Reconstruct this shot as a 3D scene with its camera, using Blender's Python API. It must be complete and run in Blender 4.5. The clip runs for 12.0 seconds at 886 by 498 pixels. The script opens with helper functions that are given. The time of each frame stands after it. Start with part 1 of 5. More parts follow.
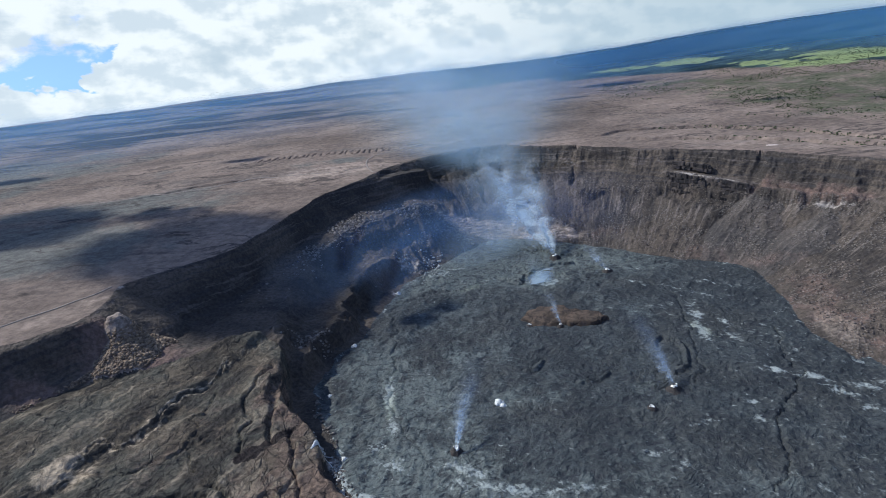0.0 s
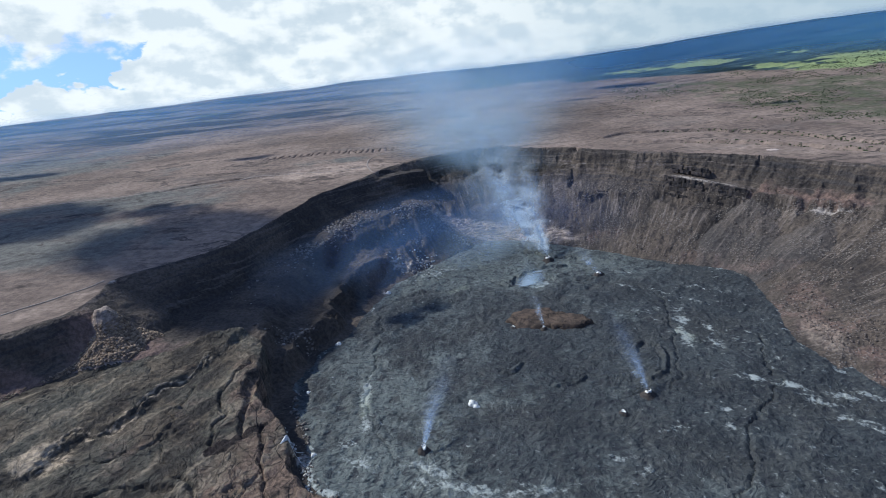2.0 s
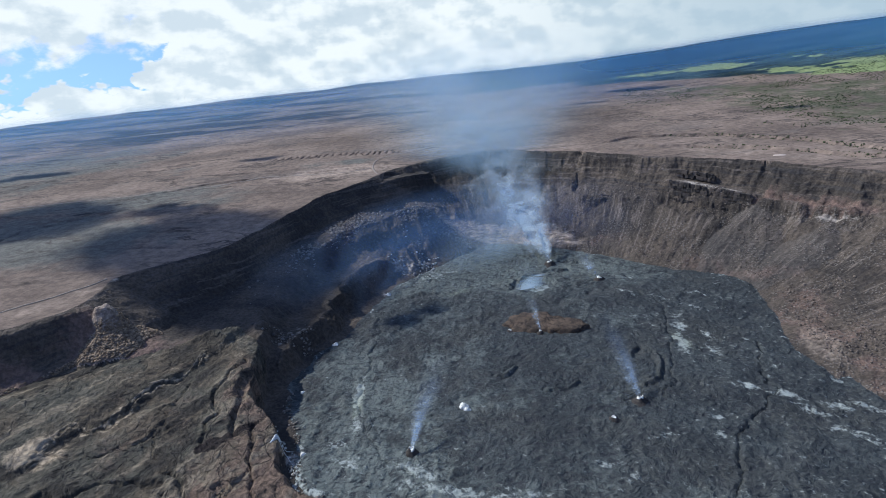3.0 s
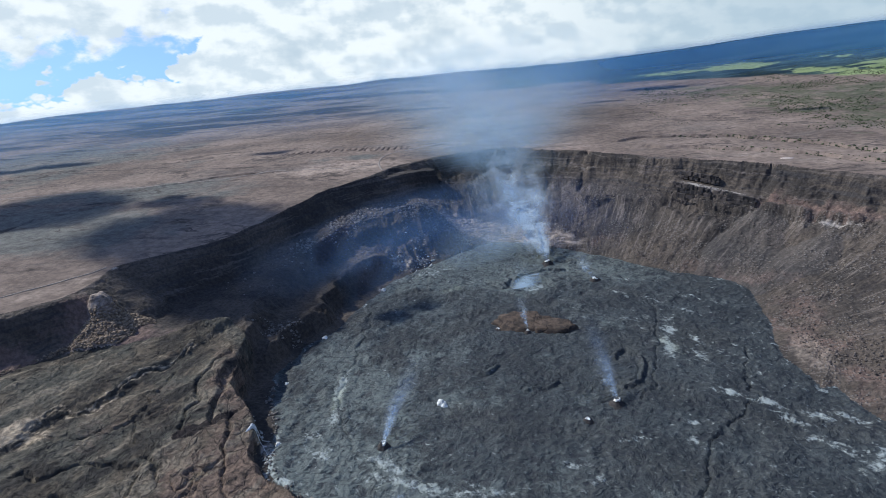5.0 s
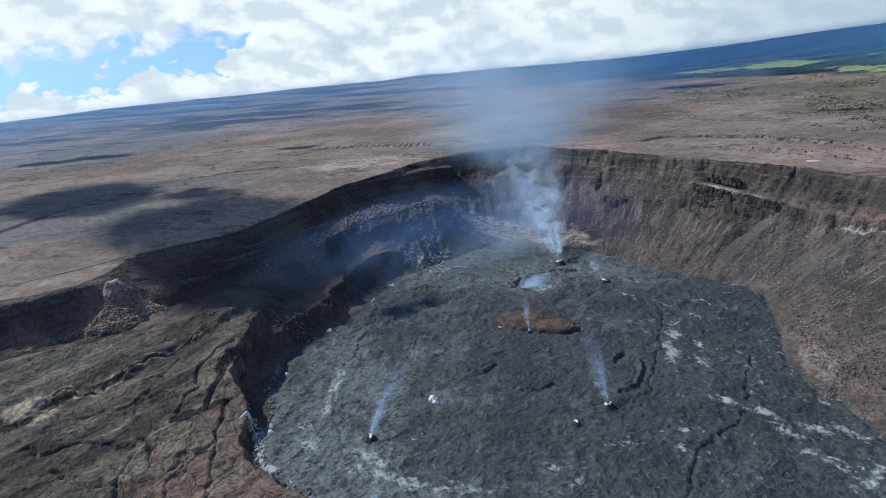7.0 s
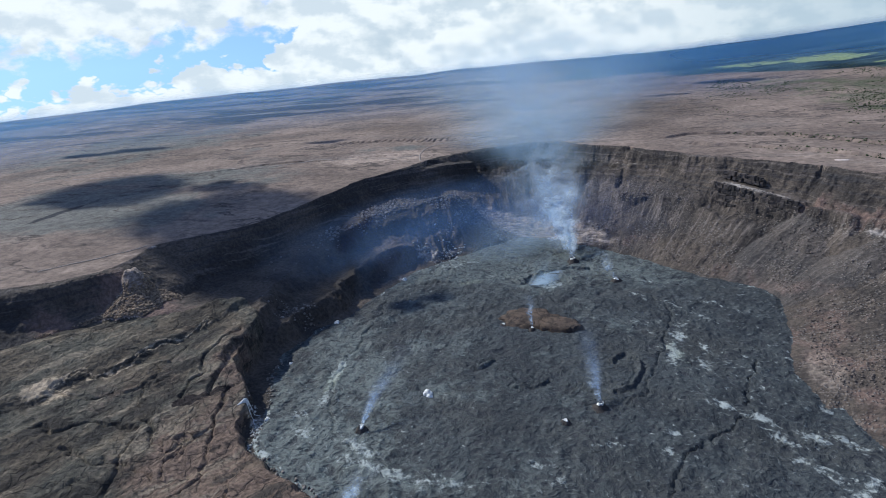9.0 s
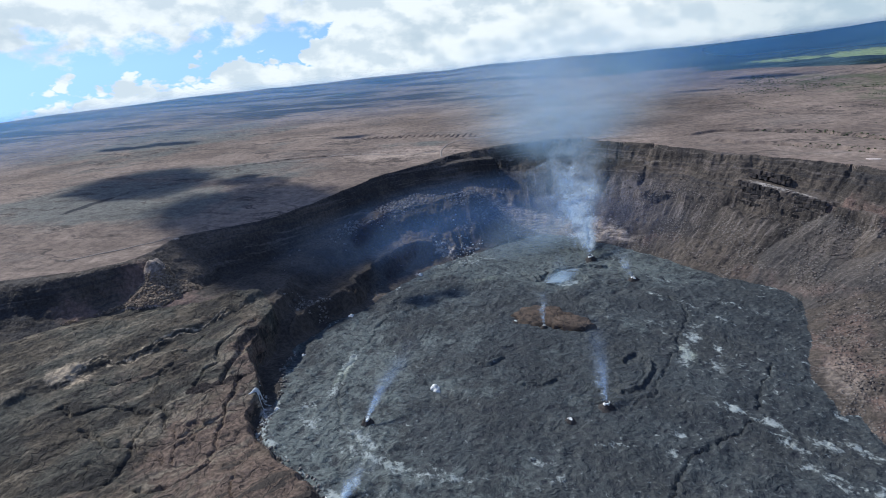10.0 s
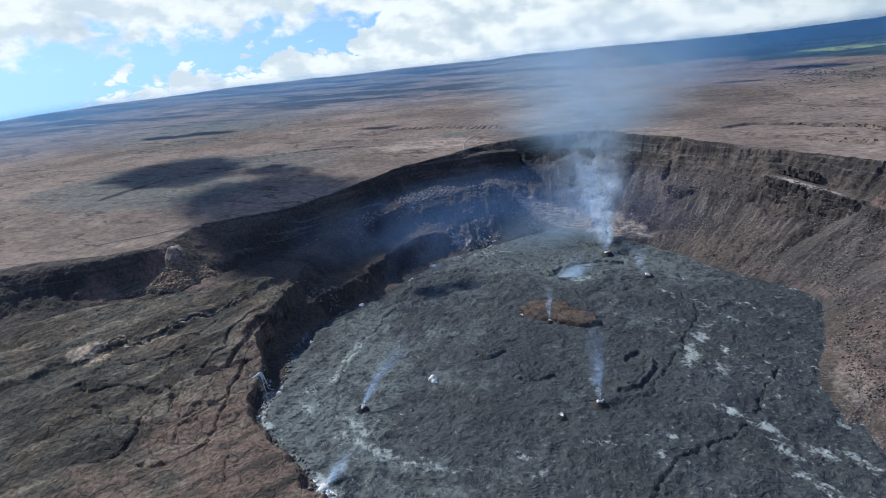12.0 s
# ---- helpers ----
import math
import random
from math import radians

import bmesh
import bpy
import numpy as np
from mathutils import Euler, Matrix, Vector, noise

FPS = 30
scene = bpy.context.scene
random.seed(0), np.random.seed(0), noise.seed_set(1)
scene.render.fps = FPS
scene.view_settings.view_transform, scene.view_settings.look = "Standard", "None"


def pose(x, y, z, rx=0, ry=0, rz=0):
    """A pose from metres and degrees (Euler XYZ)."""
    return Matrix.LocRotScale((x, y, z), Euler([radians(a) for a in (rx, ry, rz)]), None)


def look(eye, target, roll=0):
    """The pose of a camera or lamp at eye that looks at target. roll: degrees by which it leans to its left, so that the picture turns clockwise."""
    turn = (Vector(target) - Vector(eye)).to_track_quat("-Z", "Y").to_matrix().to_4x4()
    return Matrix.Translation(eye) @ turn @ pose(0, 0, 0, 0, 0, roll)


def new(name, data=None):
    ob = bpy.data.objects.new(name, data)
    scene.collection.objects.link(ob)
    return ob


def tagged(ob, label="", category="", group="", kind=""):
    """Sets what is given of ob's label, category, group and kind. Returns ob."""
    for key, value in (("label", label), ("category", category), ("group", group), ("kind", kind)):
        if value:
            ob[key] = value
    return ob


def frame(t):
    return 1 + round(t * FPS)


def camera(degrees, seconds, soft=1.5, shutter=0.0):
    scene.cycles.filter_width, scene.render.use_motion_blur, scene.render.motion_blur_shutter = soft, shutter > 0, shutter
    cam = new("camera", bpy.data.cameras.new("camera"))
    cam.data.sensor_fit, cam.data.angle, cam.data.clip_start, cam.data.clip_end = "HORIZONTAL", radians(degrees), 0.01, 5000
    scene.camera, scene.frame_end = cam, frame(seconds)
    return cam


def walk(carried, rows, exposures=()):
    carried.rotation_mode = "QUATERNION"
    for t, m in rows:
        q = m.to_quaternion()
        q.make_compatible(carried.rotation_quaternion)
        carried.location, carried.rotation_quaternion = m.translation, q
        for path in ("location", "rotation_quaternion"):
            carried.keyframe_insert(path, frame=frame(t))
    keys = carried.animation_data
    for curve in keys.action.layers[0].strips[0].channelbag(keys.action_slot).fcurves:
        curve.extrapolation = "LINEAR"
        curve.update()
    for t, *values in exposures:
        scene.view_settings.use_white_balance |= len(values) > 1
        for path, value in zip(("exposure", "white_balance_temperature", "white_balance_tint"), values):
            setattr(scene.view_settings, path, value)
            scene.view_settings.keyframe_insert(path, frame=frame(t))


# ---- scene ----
cam = camera(74.7, 12.0, soft=0.8)
METRES, EYE, TILT, LEAN, TURN = 350.0, 441.3, -18.87, 4.49, 0.0
ROWS = [
    (0.0, 0.0, 0.0, 0.0, 0.0, 0.0, -0.0),
    (0.5, 0.0406, -0.0048, 0.0021, 0.79, -0.14, -0.44),
    (1.0, 0.0821, -0.0088, 0.0037, 1.09, -0.14, -0.46),
    (1.5, 0.1225, -0.0122, 0.0062, 1.28, -0.01, -0.67),
    (2.0, 0.1638, -0.0157, 0.0082, 1.96, -0.08, -0.99),
    (2.5, 0.2043, -0.0183, 0.0108, 3.38, -0.01, -1.69),
    (3.0, 0.2456, -0.0207, 0.0135, 3.41, 0.08, -1.7),
    (5.0, 0.4119, -0.0229, 0.0255, 5.87, -0.4, -3.05),
    (5.5, 0.4526, -0.0222, 0.0286, 6.87, -0.6, -3.36),
    (6.0, 0.494, -0.0208, 0.0327, 8.06, -0.74, -3.74),
    (6.5, 0.5355, -0.0191, 0.0374, 8.38, -0.83, -3.83),
    (7.0, 0.5771, -0.0167, 0.0421, 9.7, -1.03, -4.45),
    (9.0, 0.7428, -0.0022, 0.0647, 13.71, -1.96, -5.42),
    (9.5, 0.7836, 0.0037, 0.0699, 14.96, -2.3, -5.84),
    (10.0, 0.8245, 0.0103, 0.0763, 16.77, -2.73, -6.17),
    (10.5, 0.8654, 0.018, 0.0831, 18.29, -3.26, -6.61),
    (11.0, 0.9061, 0.0259, 0.0906, 20.53, -3.83, -7.07),
    (11.5, 0.9465, 0.0352, 0.0984, 20.97, -4.04, -7.03),
    (12.0, 0.9868, 0.0448, 0.1071, 21.09, -4.2, -7.09),
]
walk(cam, [(t, pose(0, 0, EYE, TILT, LEAN, TURN) @ pose(METRES * x, METRES * y, METRES * z, 90 + pitch, roll, yaw)) for t, x, y, z, yaw, pitch, roll in ROWS],
     [(0.0, 0.02, 6000, 6), (12.0, 0.02, 6000, 6)])

# ---- light and sky ----
SUN_ELEVATION, SUN_AZIMUTH = 42.5, -74.0   # azimuth clockwise from +y
SUN_WAY = Vector((math.sin(radians(SUN_AZIMUTH)) * math.cos(radians(SUN_ELEVATION)),
                  math.cos(radians(SUN_AZIMUTH)) * math.cos(radians(SUN_ELEVATION)),
                  math.sin(radians(SUN_ELEVATION))))
sun = new("sun", bpy.data.lights.new("sun", "SUN"))
sun.data.energy, sun.data.angle, sun.data.color = 4.7, radians(0.6), (1.0, 0.955, 0.885)
sun.matrix_world = look(SUN_WAY * 3000, (0, 0, 0))
scene.cycles.transparent_max_bounces = 24


def maths(tree, operation, a, b=None, c=None, clamp=False):
    n = tree.nodes.new("ShaderNodeMath")
    n.operation, n.use_clamp = operation, clamp
    for i, v in enumerate((a, b, c)):
        if v is None:
            continue
        if isinstance(v, (int, float)):
            n.inputs[i].default_value = v
        else:
            tree.links.new(v, n.inputs[i])
    return n.outputs[0]


def step(tree, value, low, high, to_low=0.0, to_high=1.0):
    n = tree.nodes.new("ShaderNodeMapRange")
    n.interpolation_type = "SMOOTHSTEP"
    for i, v in enumerate((value, low, high, to_low, to_high)):
        if isinstance(v, (int, float)):
            n.inputs[i].default_value = v
        else:
            tree.links.new(v, n.inputs[i])
    return n.outputs[0]


def blend(tree, factor, a, b, mode="MIX"):
    n = tree.nodes.new("ShaderNodeMix")
    n.data_type, n.blend_type = "RGBA", mode
    for socket, v in ((n.inputs[0], factor), (n.inputs[6], a), (n.inputs[7], b)):
        if isinstance(v, (int, float)):
            socket.default_value = v
        elif isinstance(v, tuple):
            socket.default_value = (*v, 1.0) if len(v) == 3 else v
        else:
            tree.links.new(v, socket)
    return n.outputs[2]


def grain(tree, vector, scale, detail=4.0, rough=0.55, distort=0.0):
    n = tree.nodes.new("ShaderNodeTexNoise")
    n.inputs["Scale"].default_value, n.inputs["Detail"].default_value = scale, detail
    n.inputs["Roughness"].default_value, n.inputs["Distortion"].default_value = rough, distort
    tree.links.new(vector, n.inputs["Vector"])
    return n.outputs["Fac"]


def stretched(tree, vector, scale, turn=0.0):
    """Scales a vector along axes that are turned by so many degrees."""
    spin = tree.nodes.new("ShaderNodeMapping")
    spin.inputs["Rotation"].default_value = (0, 0, radians(-turn))
    tree.links.new(vector, spin.inputs["Vector"])
    n = tree.nodes.new("ShaderNodeMapping")
    n.inputs["Scale"].default_value = scale
    tree.links.new(spin.outputs[0], n.inputs["Vector"])
    return n.outputs[0]


def sky_world():
    world = bpy.data.worlds.new("sky")
    world.use_nodes = True
    scene.world = world
    t = world.node_tree
    t.nodes.clear()
    way = t.nodes.new("ShaderNodeTexCoord").outputs["Generated"]
    parts = t.nodes.new("ShaderNodeSeparateXYZ")
    t.links.new(way, parts.inputs[0])
    x, y, z = parts.outputs
    up = maths(t, "ADD", maths(t, "MULTIPLY", maths(t, "MAXIMUM", z, 0.0), 0.8), 0.30)
    join = t.nodes.new("ShaderNodeCombineXYZ")
    for i, v in enumerate((x, y, up)):
        t.links.new(v, join.inputs[i])
    sky = t.nodes.new("ShaderNodeTexSky")
    sky.sky_type, sky.sun_disc = "NISHITA", False
    sky.sun_elevation, sky.sun_rotation = radians(SUN_ELEVATION), radians(SUN_AZIMUTH)
    sky.altitude, sky.air_density, sky.dust_density = 1200, 1.0, 0.4
    t.links.new(join.outputs[0], sky.inputs["Vector"])
    # azimuth and elevation in degrees
    azimuth = maths(t, "MULTIPLY", maths(t, "ARCTAN2", x, y), 57.2958)
    height = maths(t, "MULTIPLY", maths(t, "ARCSINE", z), 57.2958)
    place = t.nodes.new("ShaderNodeCombineXYZ")
    t.links.new(maths(t, "MULTIPLY", azimuth, 0.130), place.inputs[0])
    t.links.new(maths(t, "MULTIPLY", height, 0.20), place.inputs[1])
    place = place.outputs[0]
    big = grain(t, place, 1.0, 5.0, 0.52, 0.2)
    fine = grain(t, place, 2.7, 6.0, 0.55, 0.1)
    lobes = maths(t, "ADD", maths(t, "ABSOLUTE", maths(t, "SUBTRACT", grain(t, place, 2.4, 1.0, 0.4), 0.5)),
                  maths(t, "MULTIPLY", maths(t, "ABSOLUTE", maths(t, "SUBTRACT", grain(t, place, 6.5, 2.0, 0.5), 0.5)), 0.5))
    # a bank of cumulus over the skyline, its top falling off towards the sea
    skyline = step(t, azimuth, -70.0, 40.0, -5.2, 0.6)
    over = maths(t, "SUBTRACT", height, skyline)
    top = maths(t, "ADD", step(t, azimuth, -64.0, -44.0, 0.2, 4.0), step(t, azimuth, -31.0, -23.0, 0.0, 9.0))
    calm = step(t, azimuth, -50.0, -32.0, 0.4, 1.0)
    top = maths(t, "ADD", top, maths(t, "MULTIPLY", maths(t, "MULTIPLY", maths(t, "SUBTRACT", big, 0.5), 8.0), calm))
    top = maths(t, "ADD", top, maths(t, "MULTIPLY", maths(t, "SUBTRACT", lobes, 0.15), 9.0))
    bank = step(t, maths(t, "SUBTRACT", top, over), -0.10, 0.55)
    foot = step(t, over, step(t, azimuth, -60.0, -25.0, 0.6, -3.0), step(t, azimuth, -60.0, -25.0, 1.5, -2.0))
    bank = maths(t, "MULTIPLY", bank, foot)
    # a broken deck above it
    limit = maths(t, "ADD", 5.8, maths(t, "MULTIPLY", maths(t, "SUBTRACT", fine, 0.5), -9.0))
    limit = maths(t, "ADD", limit, maths(t, "MULTIPLY", maths(t, "SUBTRACT", big, 0.5), -6.0))
    deck = step(t, maths(t, "SUBTRACT", over, limit), -0.5, 1.5)
    thin = step(t, maths(t, "SUBTRACT", 30.0, height), 0.0, 18.0)
    deck = maths(t, "MULTIPLY", deck, thin)
    overhead = step(t, grain(t, way, 2.6, 6.0, 0.6), 0.50, 0.66)
    overhead = maths(t, "MULTIPLY", overhead, maths(t, "SUBTRACT", 1.0, thin))
    ahead = step(t, maths(t, "ABSOLUTE", azimuth), 115.0, 75.0)
    deck = maths(t, "MULTIPLY", deck, ahead)
    bank = maths(t, "MULTIPLY", bank, ahead)
    cloud = maths(t, "MAXIMUM", maths(t, "MAXIMUM", bank, deck), overhead)
    # lit tops, grey undersides
    shift = t.nodes.new("ShaderNodeVectorMath")
    shift.operation = "ADD"
    shift.inputs[1].default_value = (0.05, 0.16, 0.0)
    t.links.new(place, shift.inputs[0])
    relief = maths(t, "SUBTRACT", grain(t, place, 1.6, 5.0, 0.5), grain(t, shift.outputs[0], 1.6, 5.0, 0.5))
    body = step(t, relief, -0.11, 0.07)
    tone = blend(t, body, (0.70, 0.76, 0.79), (0.97, 0.98, 0.95))
    grey = step(t, grain(t, place, 0.9, 5.0, 0.55), 0.52, 0.70)
    tone = blend(t, maths(t, "MULTIPLY", grey, 0.8), tone, (0.56, 0.64, 0.69))
    tone = blend(t, step(t, azimuth, -4.0, 24.0, 0.0, 0.75), tone, (0.43, 0.54, 0.61))
    blue = blend(t, 1.0, sky.outputs[0], (0.168, 0.176, 0.216), "MULTIPLY")
    colour = blend(t, maths(t, "MULTIPLY", cloud, 0.96), blue, tone)
    back = t.nodes.new("ShaderNodeBackground")
    back.inputs["Strength"].default_value = 1.0
    t.links.new(colour, back.inputs["Color"])
    out = t.nodes.new("ShaderNodeOutputWorld")
    t.links.new(back.outputs[0], out.inputs["Surface"])


sky_world()


# ---- noise and outlines ----
def lattice(i, j, seed):
    h = (i.astype(np.int64) * 374761393 + j.astype(np.int64) * 668265263 + seed * 974634721) & 0xFFFFFFFF
    h = ((h ^ (h >> 13)) * 1274126177) & 0xFFFFFFFF
    return ((h ^ (h >> 16)) & 0xFFFF) / 32767.5 - 1.0


def noise2(x, y, seed=0):
    i, j = np.floor(x), np.floor(y)
    u, v = x - i, y - j
    u, v = u * u * u * (u * (u * 6 - 15) + 10), v * v * v * (v * (v * 6 - 15) + 10)
    a, b = lattice(i, j, seed), lattice(i + 1, j, seed)
    c, d = lattice(i, j + 1, seed), lattice(i + 1, j + 1, seed)
    return (a + (b - a) * u) * (1 - v) + (c + (d - c) * u) * v


def fractal(x, y, size, octaves=4, seed=0, gain=0.5):
    total, weight, s = 0.0, 1.0, 1.0 / size
    for k in range(octaves):
        total = total + weight * noise2(x * s + 17.3 * k, y * s - 9.1 * k, seed + k)
        weight, s = weight * gain, s * 2.03
    return total


def creases(x, y, size, octaves=3, seed=0):
    total, weight, s = 0.0, 1.0, 1.0 / size
    for k in range(octaves):
        total = total + weight * (1 - 2 * np.abs(noise2(x * s + 31.7 * k, y * s + 5.9 * k, seed + k)))
        weight, s = weight * 0.5, s * 2.1
    return total


def smooth(a, b, v):
    s = np.clip((v - a) / (b - a), 0, 1)
    return s * s * (3 - 2 * s)


def rounded(points, closed=True, cuts=3):
    """A Catmull-Rom curve through points."""
    p = np.array(points, float)
    n = len(p)
    out = []
    for i in range(n if closed else n - 1):
        q = [p[(i + k) % n] if closed else p[min(max(i + k, 0), n - 1)] for k in (-1, 0, 1, 2)]
        for c in range(cuts):
            s = c / cuts
            out.append(0.5 * (2 * q[1] + (q[2] - q[0]) * s + (2 * q[0] - 5 * q[1] + 4 * q[2] - q[3]) * s * s
                              + (3 * q[1] - q[0] - 3 * q[2] + q[3]) * s ** 3))
    if not closed:
        out.append(p[-1])
    return np.array(out)


def line_distance(x, y, line, closed=False):
    best = np.full(x.shape, 1e9)
    n = len(line)
    for i in range(n if closed else n - 1):
        ax, ay = line[i]
        bx, by = line[(i + 1) % n]
        dx, dy = bx - ax, by - ay
        s = np.clip(((x - ax) * dx + (y - ay) * dy) / (dx * dx + dy * dy + 1e-9), 0, 1)
        best = np.minimum(best, (x - ax - s * dx) ** 2 + (y - ay - s * dy) ** 2)
    return np.sqrt(best)


def inside_distance(x, y, line):
    """Metres to a closed line, positive inside."""
    d = line_distance(x, y, line, True)
    inside = np.zeros(x.shape, bool)
    n = len(line)
    for i in range(n):
        ax, ay = line[i]
        bx, by = line[(i + 1) % n]
        if ay != by:
            inside ^= ((ay > y) != (by > y)) & (x < (bx - ax) * (y - ay) / (by - ay) + ax)
    return np.where(inside, d, -d)


def spot(x, y, cx, cy, rx, ry=None, turn=0.0):
    a = radians(turn)
    u, v = (x - cx) * math.cos(a) + (y - cy) * math.sin(a), -(x - cx) * math.sin(a) + (y - cy) * math.cos(a)
    return np.exp(-((u / rx) ** 2 + (v / (ry or rx)) ** 2))


# ---- the plan of the crater, in metres; the lava floor lies at z = 0 ----
FLOOR = rounded([(40, 395), (5, 418), (-22, 438), (-70, 462), (-132, 498), (-154, 548), (-171, 602), (-205, 660), (-216, 735), (-200, 810), (-170, 870),
                 (-148, 965), (-128, 1040), (-108, 1095), (-75, 1140), (-12, 1226), (24, 1276), (83, 1330), (150, 1332), (215, 1292),
                 (314, 1233), (396, 1162), (453, 1122), (508, 1090), (551, 1058), (557, 1010), (551, 930), (530, 840), (523, 789), (525, 743), (533, 703),
                 (550, 708), (556, 686), (564, 650), (640, 480), (690, 250), (600, 0), (380, -120), (170, -60), (95, 180)])
RIM = rounded([(-690, 570), (-600, 635), (-554, 665), (-526, 705), (-516, 745), (-524, 800), (-540, 846), (-510, 886), (-451, 930),
               (-411, 960), (-381, 1015), (-358, 1085), (-329, 1185), (-298, 1278), (-250, 1350), (-205, 1412), (-165, 1500), (-70, 1585),
               (24, 1638), (120, 1664), (178, 1640), (212, 1592), (265, 1556), (357, 1500), (510, 1371), (652, 1280), (745, 1180), (823, 1098),
               (960, 860), (1010, 400), (900, -50), (560, -380), (50, -430), (-450, -260), (-760, 60), (-800, 360)])
BLOCK = rounded([(35, 392), (0, 414), (-28, 434), (-76, 464), (-130, 490), (-156, 514), (-166, 556), (-194, 597), (-230, 627), (-245, 690), (-260, 738), (-290, 757),
                 (-345, 735), (-408, 684), (-484, 654), (-526, 610), (-560, 540), (-640, 380), (-560, 150), (-300, 60), (20, 120)])
UPPER_STEP = rounded([(-300, 800), (-322, 705), (-333, 663), (-355, 631), (-366, 600), (-370, 565), (-387, 546), (-409, 539), (-426, 518), (-445, 470), (-520, 380),
                      (-760, 330), (-760, 800)])
CREST = np.array([(-300, 700, 60), (-276, 752, 65), (-288, 822, 64), (-300, 893, 66), (-297, 980, 76), (-280, 1073, 85), (-243, 1164, 96), (-180, 1244, 98), (-116, 1302, 101),
                  (-60, 1345, 82), (0, 1380, 60)], float)
CRACKS = [(rounded(c, False, 4), deep) for c, deep in (
    ([(480, 812), (459, 748), (448, 694), (421, 645), (371, 595), (349, 545), (336, 514), (300, 470)], 3.6),
    ([(306, 668), (328, 710), (348, 787), (367, 858), (378, 949), (361, 1020)], 2.6),
    ([(-122, 940), (-109, 813), (-107, 732), (-94, 632), (-70, 580), (-10, 520)], 2.4))]
BLOCK_CRACKS = [(rounded(c, False, 4), wide, deep) for c, wide, deep in (
    ([(-325, 700), (-333, 663), (-355, 631), (-366, 600), (-369, 565), (-385, 545), (-409, 539), (-424, 520), (-440, 480)], 1.3, 2.2),
    ([(-262, 690), (-269, 655), (-272, 625), (-268, 590), (-263, 548)], 2.0, 4.5),
    ([(-247, 665), (-242, 622), (-234, 590), (-225, 555)], 3.4, 6.5),
    ([(-405, 446), (-362, 456), (-337, 476), (-307, 482), (-280, 484)], 2.6, 5.0),
    ([(-284, 498), (-250, 482), (-227, 464), (-218, 483), (-201, 432)], 1.8, 4.0),
    ([(-267, 360), (-255, 379), (-254, 418), (-270, 475)], 2.0, 4.0),
    ([(-213, 377), (-175, 399), (-158, 425), (-170, 465), (-192, 509), (-210, 575)], 1.9, 4.2),
    ([(-201, 451), (-209, 478), (-196, 515), (-202, 556)], 1.5, 3.4),
    ([(-130, 450), (-115, 422), (-83, 377)], 1.4, 3.2),
    ([(-340, 430), (-300, 424), (-262, 432), (-215, 428)], 1.8, 4.0),
    ([(-315, 640), (-325, 590), (-318, 545), (-300, 515)], 1.3, 3.0),
    ([(-420, 500), (-385, 505), (-345, 525), (-310, 560)], 1.4, 3.0))]
PRESSURE_RIDGES = [rounded(c, False, 4) for c in (
    [(281, 778), (301, 803), (317, 768), (307, 715), (278, 701)],
    [(154, 690), (175, 697), (198, 706)],
    [(88, 732), (100, 742), (110, 755)],
    [(84, 1086), (100, 1072), (112, 1052)],
    [(235, 1152), (212, 1142), (188, 1134), (152, 1112), (126, 1074)],
    [(140, 1240), (180, 1238), (221, 1214), (262, 1190)])]

CHUTES = [(rounded(c, False, 3), deep) for c, deep in (
    ([(690, 1290), (660, 1240), (640, 1195)], 12.0),
    ([(735, 1165), (705, 1130), (688, 1110)], 8.0),
    ([(330, 1520), (318, 1480), (303, 1445)], 9.0),
    ([(250, 1560), (228, 1500), (205, 1440), (195, 1390)], 9.0),
    ([(150, 1650), (140, 1560), (130, 1470)], 9.0),
    ([(60, 1640), (75, 1560), (85, 1480)], 9.0))]


def plain_height(x, y):
    """The plain round the crater, and the land up to the skyline."""
    near = 149.7 + 0.0213 * x + 0.0148 * y - 20 * spot(x, y, -500, 900, 420, 200, 57)
    r, azimuth = np.hypot(x - 170, y), np.degrees(np.arctan2(x - 170, y))
    sky = np.interp(azimuth, [-180, -90, -57, -50, -40, -31, -22, -12, 0, 7, 14.5, 19, 23, 27, 34, 50, 90, 180],
                    [60, 70, 132, 160, 188, 208, 236, 274, 300, 322, 358, 398, 432, 464, 494, 570, 560, 60])
    near = np.clip(near, 110, 195)
    rise = smooth(1500, 5000, r) ** 1.15
    far = sky + fractal(azimuth, 0 * azimuth, 9.0, 3, 71) * 5
    z = near + (far - near) * rise
    rough = np.clip(r / 2500, 0.5, 1.5)
    z = z + fractal(x, y, 420, 4, 40) * 3.2 * rough + creases(x, y * 1.6, 170, 3, 47) * 1.0
    # the row of fissures
    u, v = x + 385, y - 1772 + 0.00035 * (x + 400) ** 2
    gash = 0.5 + 0.5 * np.sin(u / 3.1 - v * 0.03 + 4.5 * fractal(x, y, 60, 3, 95))
    z = z - 5.0 * smooth(34, 14, np.abs(v + 8 * fractal(x, y, 50, 2, 96))) * smooth(235, 180, np.abs(u)) * gash ** 4
    # low scarps
    for line, drop in SCARPS:
        d = line_distance(x + fractal(x, y, 60, 2, 90) * 10, y + fractal(x, y, 50, 2, 91) * 8, line)
        z = z + drop * 1.5 * np.exp(-(d / 6.0) ** 2) - drop * np.exp(-((d - 9) / 5.0) ** 2)
    return z


